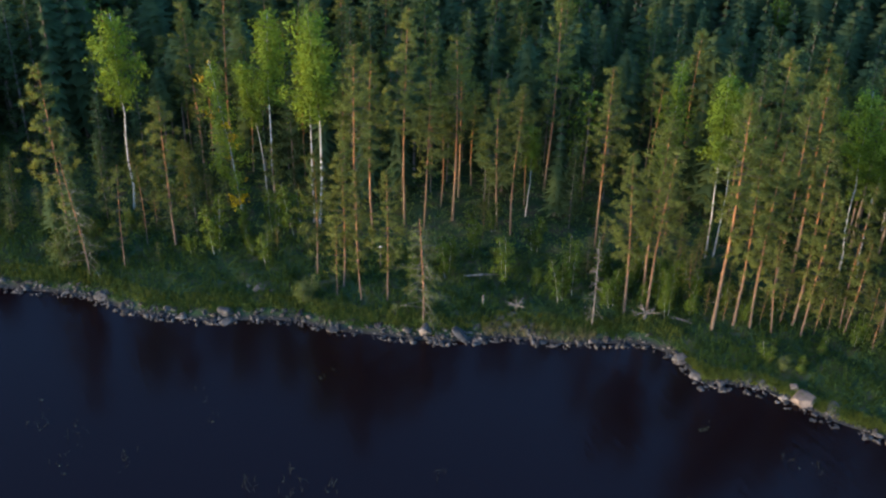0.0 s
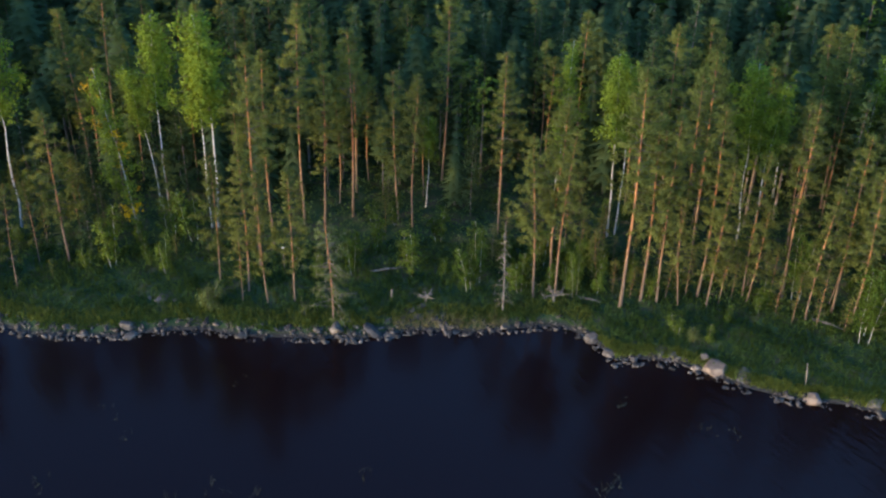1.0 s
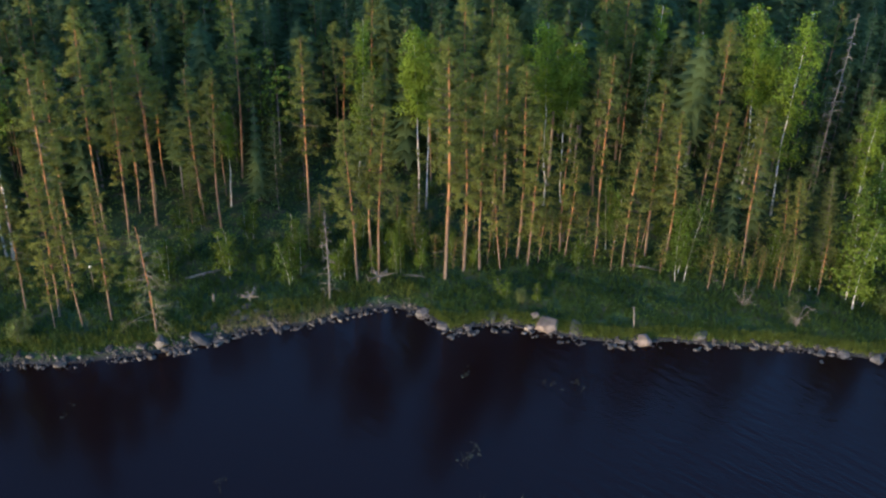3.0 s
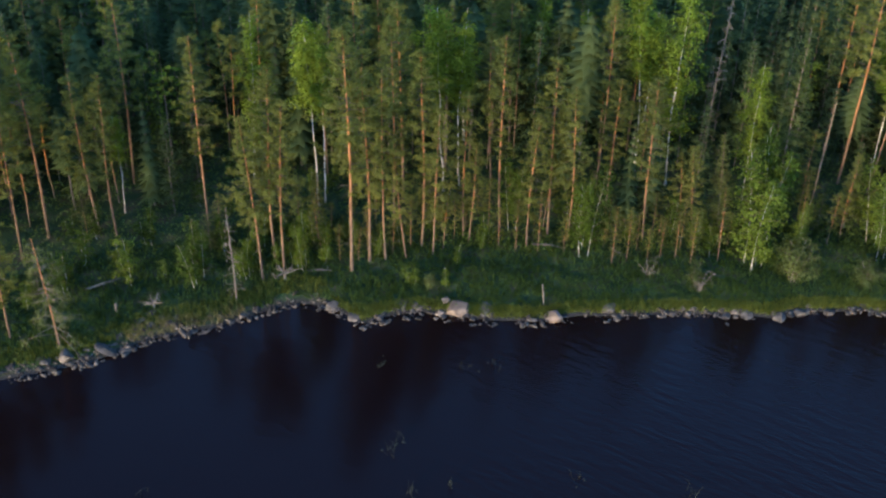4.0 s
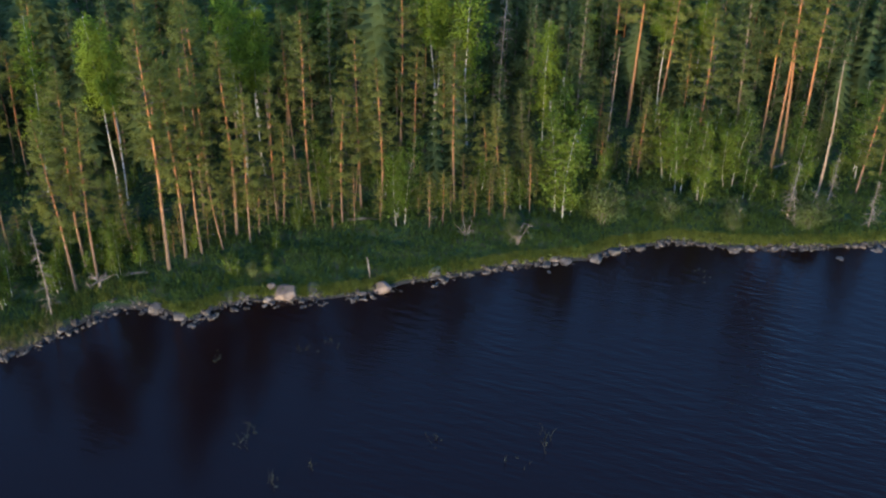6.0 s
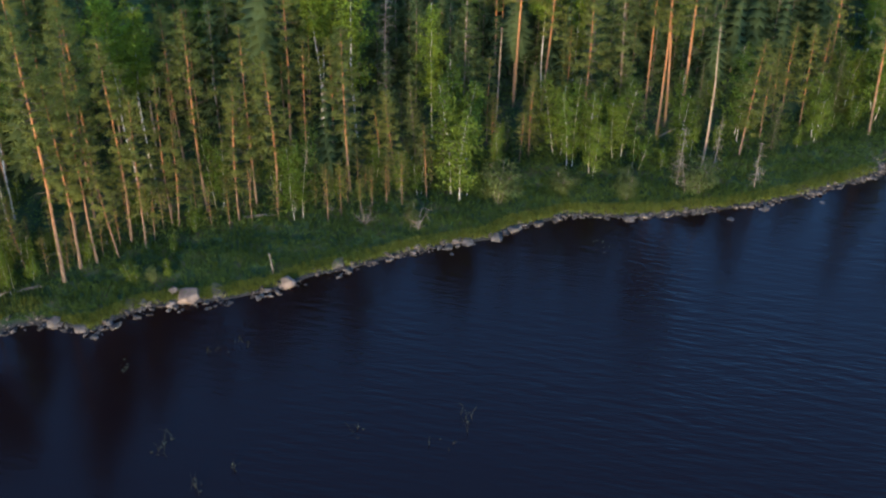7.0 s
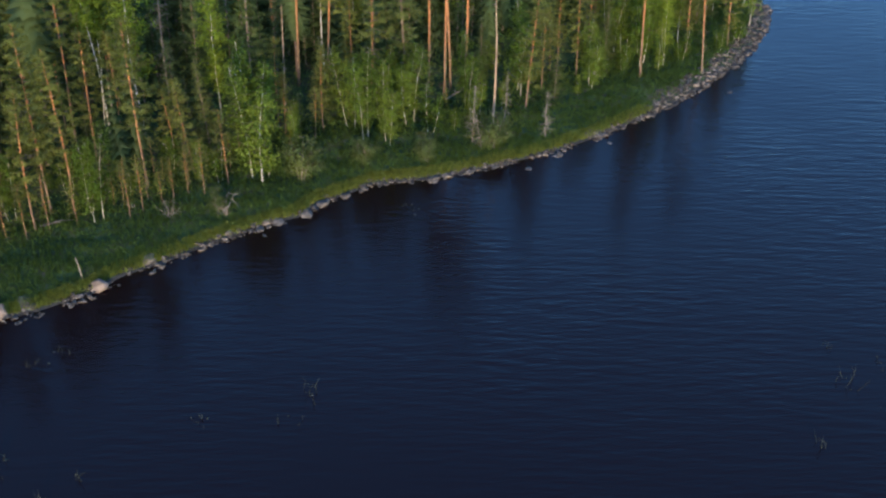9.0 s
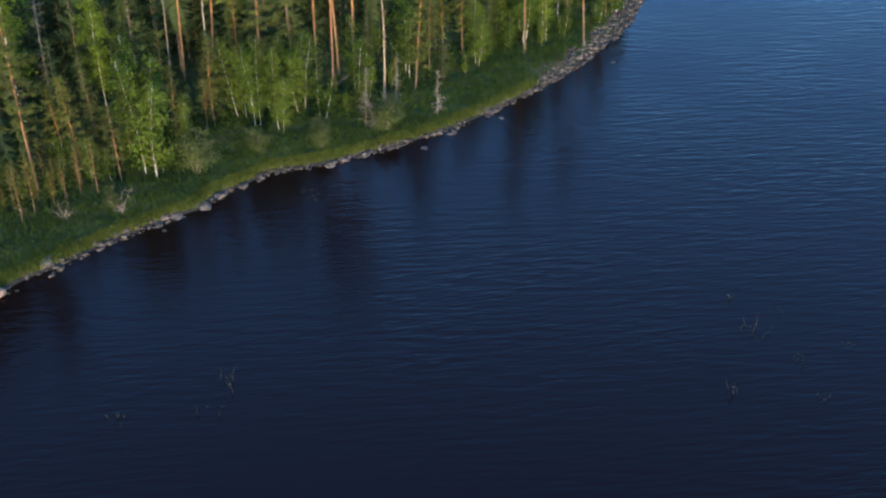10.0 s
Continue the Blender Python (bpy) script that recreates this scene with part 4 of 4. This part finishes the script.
def skirt_tree(g, rng, h, low, wide, round_top):
    """A far conifer: tier upon tier of ragged drooping boughs round one stem."""
    tiers = 12
    for k in range(tiers):
        u = (k + 0.5) / tiers
        z = low + (h - low) * u
        r = wide * (np.sin(0.5 + 2.64 * u) ** 0.8 if round_top else (1 - u) ** 0.85) + 0.12
        n = 9
        a = k * 1.3 + (np.arange(2 * n) + rng.uniform(-0.3, 0.3, 2 * n)) * np.pi / n
        rr = r * np.where(np.arange(2 * n) % 2, rng.uniform(0.35, 0.62, 2 * n), rng.uniform(0.75, 1.2, 2 * n))
        drop = rr * (0.1 if round_top else 0.38) + rng.uniform(0, 0.2, 2 * n)
        ring = np.stack([np.cos(a) * rr, np.sin(a) * rr, z - drop], 1)
        v = np.vstack([ring, [[0, 0, z + 0.45]]])
        nrm = np.vstack([np.stack([np.cos(a), np.sin(a), np.full(2 * n, 0.55)], 1), [[0, -0.3, 1]]])
        g.add(v, [(j, (j + 1) % (2 * n), 2 * n) for j in range(2 * n)], nrm)


def far_woods(far):
    """The woods behind, as one mass of simple trees."""
    rng = np.random.default_rng(3)
    all_trees, I = Shape(), []
    kinds = {"forest_spruce": 0, "forest_pine": 1, "forest_birch": 2}
    protos = {}
    for kind in kinds:
        for v in range(4):
            g = Shape()
            if kind == "forest_birch":
                c = rng.normal(size=(46, 3)) * [0.8, 0.8, 2.2] + [0, 0, 9.0]
                leaves(g, rng, c, 7, 0.35, 0.34, 0.4)
            else:
                skirt_tree(g, rng, 14.0, 1.5 if kind == "forest_spruce" else 5.5, 1.75, kind == "forest_pine")
            m = sum(len(t) for t in g.t)
            g.tube([(0, 0, 0), (0, 0, 7), (0.05, 0, 13.5)], [0.14, 0.10, 0.03], 4)
            g.nrm[-1] = g.v[-1] * [1, 1, 0] + [0, 0, 0.001]
            idx = np.full(sum(len(t) for t in g.t), kinds[kind])
            idx[m:] = 3
            protos[(kind, v)] = (np.vstack(g.v), np.vstack(g.t), np.vstack(g.nrm), idx)
    for x, y, z, h, kind in far:
        v, t, nrm, idx = protos[(kind, rng.integers(4))]
        a = rng.uniform(0, 6.28)
        s = h / 14
        w = s ** 0.7 * rng.uniform(0.95, 1.3)
        turn = np.array([[np.cos(a), -np.sin(a), 0], [np.sin(a), np.cos(a), 0], [0, 0, 1]])
        all_trees.add((v * [w, w, s]) @ turn.T + [x, y, z - 0.05], t, nrm @ turn.T)
        I.append(idx)
    me = all_trees.mesh("woods", [M_SHADED_WOODS, M_SHADED_WOODS, M_YOUNG, M_SPRUCE_BARK], index=np.concatenate(I))
    stuff("woods", me, "dense dark mixed conifer forest behind the shore trees", "forest")


far_woods(forest_fill())
plant_all()

# ---- boulders and shore stones ----


def rock_mesh(name, seed, points, mat, worn=0.05):
    """A broken granite block: flat facets that meet in edges worn round."""
    rng = np.random.default_rng(seed)
    bm = bmesh.new()
    skew = rng.normal(scale=0.22, size=3)
    for d in unit(rng, points):
        p = np.sign(d) * np.abs(d) ** 0.66 * 0.46 * rng.uniform(0.84, 1.08)
        foot = 1 - 0.42 * p[2]
        bm.verts.new((p[0] * foot + p[2] * skew[0], p[1] * foot + p[2] * skew[1], p[2] + p[0] * skew[2] * 0.6))
    hull = bmesh.ops.convex_hull(bm, input=bm.verts[:])
    loose = [g for g in hull["geom_interior"] + hull["geom_unused"] if isinstance(g, bmesh.types.BMVert)]
    bmesh.ops.delete(bm, geom=list(set(loose)), context='VERTS')
    bmesh.ops.dissolve_limit(bm, angle_limit=radians(16), verts=bm.verts[:], edges=bm.edges[:])
    if worn:
        bmesh.ops.bevel(bm, geom=bm.edges[:] + bm.verts[:], offset=worn, segments=2, profile=0.6, affect='EDGES', clamp_overlap=True)
    bmesh.ops.triangulate(bm, faces=bm.faces[:])
    if worn:
        off = Vector((seed * 3.1, seed * 1.7, 0))
        for v in bm.verts:
            v.co += v.co.normalized() * 0.025 * noise.noise(v.co * 3.0 + off)
    me = bpy.data.meshes.new(name)
    bm.to_mesh(me)
    bm.free()
    me.materials.append(mat)
    if worn:
        me.polygons.foreach_set("use_smooth", np.ones(len(me.polygons), dtype=bool))
        me.set_sharp_from_angle(angle=radians(24))
    return me


def boulder(x, y, width, tall=0.62, turn=None, label="grey granite boulder at the waterline", seed=[0]):
    seed[0] += 1
    ob = new("boulder", rock_mesh("boulder", seed[0], 24, M_PALE_BOULDER if "pale" in label else M_BOULDER, 0.055))
    rng = random.Random(seed[0])
    zz = max(land_height(x, y), -0.1)
    spin = rng.uniform(0, 360) if turn is None else turn
    ob.matrix_world = pose(x, y, zz + width * tall * 0.08, rng.uniform(-12, 12), rng.uniform(-12, 12), spin) @ Matrix.Diagonal((width * 1.22, width * 1.0, width * tall * 1.0, 1))
    return tagged(ob, label, "boulder", "boulders along the shore")


boulder(24.42, 60.72, 1.48, 0.75, turn=-32, label="large pale granite boulder with a flat face")
boulder(23.90, 61.77, 0.71, 1.20)
boulder(26.08, 59.93, 1.09, 0.40)
boulder(29.85, 57.36, 1.41, 0.55, turn=-32, label="large pale granite boulder with a flat face")
boulder(21.01, 62.96, 1.1, 0.30)
boulder(21.75, 62.55, 0.75, 0.40)
boulder(27.53, 57.57, 0.70, 0.60)
boulder(24.49, 59.10, 0.50, 0.60)
boulder(33.97, 56.44, 1.11, 0.50)
boulder(44.24, 50.59, 1.15, 0.60)
boulder(45.93, 50.46, 0.99, 0.60)
boulder(47.81, 49.60, 0.92, 0.60)
boulder(42.37, 51.82, 0.80, 0.45)
boulder(40.96, 52.35, 0.73, 0.50)
boulder(53.15, 45.23, 0.95, 0.50)
boulder(54.10, 44.48, 0.77, 0.60)
boulder(17.67, 61.94, 0.61, 0.60)
boulder(19.13, 62.36, 0.58, 0.60)
boulder(16.58, 64.95, 0.94, 0.60)
boulder(17.56, 63.16, 0.93, 0.40)
boulder(40.49, 47.27, 0.35, 0.50)
boulder(-15.53, 68.63, 1.08, 0.70)
boulder(-24.91, 70.17, 1.03, 0.60)
boulder(-0.96, 67.10, 1.29, 0.70)
boulder(-2.41, 67.06, 0.73, 0.60)
boulder(1.41, 66.78, 1.21, 0.60)
boulder(-15.40, 67.74, 0.99, 0.50)
boulder(-7.64, 67.10, 0.89, 0.50)
boulder(16.71, 64.92, 1.05, 0.60)
boulder(-19.66, 68.83, 0.76, 0.50)
boulder(4.25, 68.58, 0.82, 0.50)
boulder(5.08, 68.95, 0.74, 0.50)
boulder(5.67, 68.28, 0.65, 0.50)
boulder(4.73, 67.93, 0.73, 0.50)
boulder(6.47, 67.97, 0.61, 0.50)
boulder(3.63, 68.00, 0.57, 0.50)
boulder(-13.42, 71.15, 1.00, 0.30, label="pale grey boulder in the shore grass")
boulder(-12.5, 71.0, 0.45, 0.40, label="pale grey boulder in the shore grass")
boulder(-14.3, 71.35, 0.40, 0.40, label="pale grey boulder in the shore grass")
boulder(2.62, 66.36, 0.80, 0.50)
boulder(7.22, 66.33, 0.56, 0.50)
boulder(10.83, 66.59, 0.73, 0.50)
boulder(61.38, 38.56, 0.80, 0.70)
boulder(58.19, 39.80, 0.57, 0.50)
boulder(65.16, 35.84, 0.64, 0.50)
boulder(52.89, 45.18, 0.94, 0.50)
boulder(78.74, 30.51, 0.81, 0.30)
boulder(80.79, 33.81, 0.83, 0.60)
boulder(40.42, 51.49, 0.56, 0.40)
boulder(58.25, 39.61, 0.61, 0.50)
boulder(61.11, 38.66, 0.71, 0.50)


def stony_shore():
    """Stones washed bare along the waterline: the nearer ones single, the small ones joined."""
    rng = np.random.default_rng(31)
    protos = [rock_mesh("stone", 60 + i, 14, M_STONE, 0.04) for i in range(10)]
    pebbles = [rock_mesh("stone", 80 + i, 12, M_STONE, 0) for i in range(8)]
    small = []
    for i in range(8):
        me = pebbles[i]
        v = np.empty(len(me.vertices) * 3)
        me.vertices.foreach_get("co", v)
        small.append((v.reshape(-1, 3), np.array([p.vertices[:] for p in me.polygons])))

    def patchy(x):
        return np.sin(x * 1.15) + 0.8 * np.sin(x * 2.7 + 1.1) + 0.5 * np.sin(x * 0.37) + rng.normal(scale=0.35, size=len(x)) > -0.75

    def band(n, x0, x1, lo, hi):
        x = rng.uniform(x0, x1, n * 4)
        y = np.interp(x, SHORE[:, 0], SHORE[:, 1]) + rng.uniform(lo * 1.3, hi * 1.6, n * 4)
        d = inland_many(x, y)
        k = (d > lo) & (d < hi)
        k &= patchy(x) | ((x < 17) & (rng.random(len(x)) < 0.55)) | (x > 70)
        return np.stack([x[k], y[k]], 1)[:n]

    stretches = (
        (1500, 105, -46, 16.5, -0.5, 1.1, 0.16, 0.52), (240, 46, 16.5, 34, -0.75, 0.5, 0.15, 0.50),
        (620, 50, 34, 66, -0.3, 0.5, 0.13, 0.42), (360, 22, 65, 74, -0.3, 0.85, 0.15, 0.42), (2000, 50, 73, 99, -0.3, 2.0, 0.15, 0.46))
    s = Shape()
    singles = []
    for n_small, n_big, x0, x1, lo, hi, a, b in stretches:
        for x, y in band(n_small, x0, x1, lo, hi):
            v, t = small[rng.integers(8)]
            w = float(np.clip(rng.lognormal(-1.85, 0.55), 0.07, 0.5))
            q = rng.uniform(0, 6.28)
            rot = np.array([[np.cos(q), -np.sin(q), 0], [np.sin(q), np.cos(q), 0], [0, 0, rng.uniform(0.4, 0.75)]])
            s.add((v * w * [rng.uniform(1.0, 1.9), 1, 1]) @ rot.T + [x, y, max(land_height(x, y), -0.03) + w * 0.15], t)
        for x, y in band(n_big, x0, x1, lo, hi):
            singles.append((x, y, rng.uniform(a, b) * (1.25 if rng.random() < 0.2 else 1.0)))
    bank = stuff("stone_bank", s.mesh("stone_bank", [M_STONE]), "bank of small grey stones along the waterline", "stones")
    for x, y, w in singles[:300]:
        ob = child("stone", protos[rng.integers(10)], bank)
        ob.matrix_basis = pose(x, y, max(land_height(x, y), -0.05) + w * 0.16, rng.uniform(-15, 15), rng.uniform(-15, 15), rng.uniform(0, 360)) @ Matrix.Diagonal((w * rng.uniform(1.1, 1.9), w, w * rng.uniform(0.42, 0.75), 1))


# ---- small things ----


def root_stump(x, y, size, seed, label):
    """An upturned bleached root plate with its broken trunk."""
    rng = np.random.default_rng(seed)
    z = land_height(x, y)
    root = tagged(new("uprooted_stump"), label, "stump", "uprooted stumps on the shore")
    root.location = (x, y, z)
    w = Shape()
    w.tube([(0, 0, -0.1), (0.02, 0, 0.35 * size), (0.05, 0.02, 0.6 * size)], [0.16 * size, 0.13 * size, 0.10 * size], 8)
    trunk_part = child("trunk", w.mesh("trunk", [M_DEADWOOD], True), root)
    for i in range(7):
        a = i * 0.9 + rng.uniform(-0.4, 0.4)
        ln = size * rng.uniform(0.55, 1.15)
        p = np.array([0.04, 0.02, 0.5 * size])
        k = np.array([np.cos(a), np.sin(a), rng.uniform(0.0, 0.8)])
        r = Shape()
        q1 = p + k * ln * 0.4 + rng.normal(scale=0.07, size=3)
        q2 = q1 + (k + rng.normal(scale=0.45, size=3)) * ln * 0.35
        q3 = q2 + (k * 0.5 + rng.normal(scale=0.6, size=3)) * ln * 0.35
        r.tube([p, q1, q2, q3], [0.075 * size, 0.05 * size, 0.03 * size, 0.01], 5)
        f = q1 + (k + rng.normal(scale=0.7, size=3)) * ln * 0.4
        r.tube([q1, (q1 + f) / 2 + rng.normal(scale=0.04, size=3), f], [0.04 * size, 0.028 * size, 0.008], 5)
        child("root", r.mesh("root", [M_DEADWOOD], True), trunk_part)


def stick(name, x, y, h, r, lean, mat, label, category, top=None):
    w = Shape()
    pts = [(0, 0, -0.25), (lean[0] * 0.5 + 0.01, lean[1] * 0.5, h * 0.5), (lean[0], lean[1], h)]
    w.tube(pts, [r, r * 0.97, r * 0.9], 8)
    ob = tagged(new(name), label, category)
    ob.location = (x, y, land_height(x, y))
    child("pole", w.mesh("pole", [mat], True), ob)
    if top:
        bm = bmesh.new()
        bmesh.ops.create_cube(bm, size=1, matrix=Matrix.Translation((lean[0], lean[1], h)) @ Matrix.Diagonal((*top, 1)))
        bmesh.ops.bevel(bm, geom=bm.edges[:], offset=0.012, segments=2, affect='EDGES')
        me = bpy.data.meshes.new("board")
        bm.to_mesh(me)
        bm.free()
        me.materials.append(M_WHITE)
        child("board", me, ob, "white painted board")


def log(x0, y0, x1, y1, r, label):
    a, b = Vector((x0, y0, land_height(x0, y0) + r)), Vector((x1, y1, land_height(x1, y1) + r))
    w = Shape()
    mid = (a + b) / 2 + Vector((0.1, 0.06, 0.03))
    w.tube([a, mid, b], [r, r * 0.85, r * 0.5], 8)
    rng = np.random.default_rng(int(x0 * 10))
    for i in range(5):
        p = a + (b - a) * rng.uniform(0.3, 0.95)
        w.tube([p, p + Vector(unit(rng, 1, 0.6)[0]) * rng.uniform(0.2, 0.6)], [0.025, 0.008], 4)
    tagged(new("fallen_log", w.mesh("fallen_log", [M_DEADWOOD], True)), label, "log", "fallen logs")


def reed_clump(x, y, n, spread, tall, seed):
    """Sparse stems and a few floating leaves standing out of the lake."""
    rng = np.random.default_rng(seed)
    root = tagged(new("reed_clump"), "sparse pale reeds and floating leaves in dark water", "reeds", "reed clumps in the lake")
    root.location = (x, y, 0)
    for i in range(n):
        p = np.array([rng.normal() * spread, rng.normal() * spread, -0.15])
        h = tall * rng.uniform(0.7, 1.6)
        d = np.array([rng.normal() * 0.25, rng.normal() * 0.25, 1.0])
        bend = np.array([rng.normal() * 0.2, rng.normal() * 0.2, -0.05]) * h
        s = Shape()
        s.tube([p, p + d * h * 0.6, p + d * h + bend], [0.014, 0.012, 0.006], 4)
        child("stem", s.mesh("stem", [M_REED]), root)
        if rng.random() < 0.3:
            leaf = p + [rng.normal() * 0.25, rng.normal() * 0.25, 0]
            a = np.arange(7) * 6.283 / 7
            r = rng.uniform(0.05, 0.10)
            ring = np.stack([leaf[0] + np.cos(a) * r, leaf[1] + np.sin(a) * r * 0.8, np.full(7, 0.012)], 1)
            s = Shape()
            s.add(np.vstack([ring, [[leaf[0], leaf[1], 0.03]], ring - [0, 0, 0.01]]), [(j, (j + 1) % 7, 7) for j in range(7)] + [(j, j + 8, (j + 1) % 7) for j in range(7)] + [((j + 1) % 7, j + 8, (j + 1) % 7 + 8) for j in range(7)])
            child("floating_leaf", s.mesh("floating_leaf", [M_REED]), root)


root_stump(14.64, 68.74, 0.95, 4, "bleached uprooted stump with spreading roots in shore grass")
root_stump(5.41, 69.50, 0.85, 9, "bleached tangled root plate on shore rocks")
stick("wooden_post", 29.98, 58.63, 1.75, 0.055, (-0.2, 0.08), M_DEADWOOD, "weathered leaning wooden post in shore meadow", "post")
stick("marker_stake", -4.69, 73.88, 1.9, 0.03, (0.0, 0.0), M_DEADWOOD, "thin stake with a small white board", "marker", (0.22, 0.05, 0.16))
stick("broken_stub", 3.00, 70.04, 0.75, 0.09, (0.03, 0.0), M_DEADWOOD, "short broken pale tree stub", "stub")
log(32.48, 64.78, 34.42, 63.40, 0.11, "grey fallen log at the meadow edge")
log(16.47, 69.00, 18.04, 68.26, 0.10, "grey fallen log in the grass")
log(1.59, 72.91, 4.14, 73.40, 0.10, "bare fallen branches on the forest floor")
log(63.71, 50.07, 66.43, 49.38, 0.08, "fallen trunk among the pines")
reed_clump(28.57, 39.23, 7, 0.35, 0.90, 1)
reed_clump(23.48, 43.58, 6, 0.42, 0.45, 2)
reed_clump(25.47, 39.62, 5, 0.42, 0.45, 3)
reed_clump(14.76, 50.60, 7, 0.56, 0.54, 4)
reed_clump(16.47, 46.30, 4, 0.14, 0.72, 5)
reed_clump(14.14, 46.59, 4, 0.14, 0.63, 6)
reed_clump(17.34, 57.83, 5, 0.28, 0.27, 7)
reed_clump(48.77, 44.91, 6, 0.28, 0.23, 8)
reed_clump(-24.86, 56.91, 8, 0.77, 0.45, 9)
reed_clump(-22.50, 56.22, 10, 0.84, 0.45, 10)
reed_clump(-19.49, 53.40, 8, 0.56, 0.45, 11)
reed_clump(-23.09, 53.16, 6, 0.56, 0.36, 12)
reed_clump(-16.05, 60.31, 5, 0.42, 0.36, 13)
reed_clump(-11.36, 51.60, 7, 0.42, 0.54, 14)
reed_clump(-8.64, 51.70, 9, 0.56, 0.63, 15)
reed_clump(-6.23, 51.61, 5, 0.28, 0.63, 16)
reed_clump(-0.10, 53.33, 6, 0.35, 0.54, 17)
reed_clump(-7.95, 62.11, 6, 0.28, 0.27, 18)
reed_clump(-14.46, 57.61, 5, 0.35, 0.27, 19)
reed_clump(21.96, 55.12, 5, 0.28, 0.72, 20)
reed_clump(23.55, 54.36, 4, 0.28, 0.54, 21)
reed_clump(14.80, 50.52, 6, 0.49, 0.45, 22)
reed_clump(17.24, 57.80, 6, 0.21, 0.18, 23)
reed_clump(48.55, 44.61, 6, 0.28, 0.18, 24)
reed_clump(40.54, 47.43, 4, 0.21, 0.18, 25)
reed_clump(13.95, 46.34, 4, 0.14, 0.63, 26)
reed_clump(45.30, 12.36, 7, 0.42, 0.81, 27)
reed_clump(39.13, 12.04, 5, 0.21, 0.81, 28)
reed_clump(43.42, 9.14, 5, 0.28, 0.45, 29)
reed_clump(47.94, 14.03, 4, 0.21, 0.54, 30)
reed_clump(46.34, 6.69, 4, 0.28, 0.36, 31)
reed_clump(48.24, 10.93, 4, 0.35, 0.45, 32)
reed_clump(40.70, 7.13, 4, 0.21, 0.36, 33)
reed_clump(51.86, 41.09, 4, 0.28, 0.18, 34)

stony_shore()
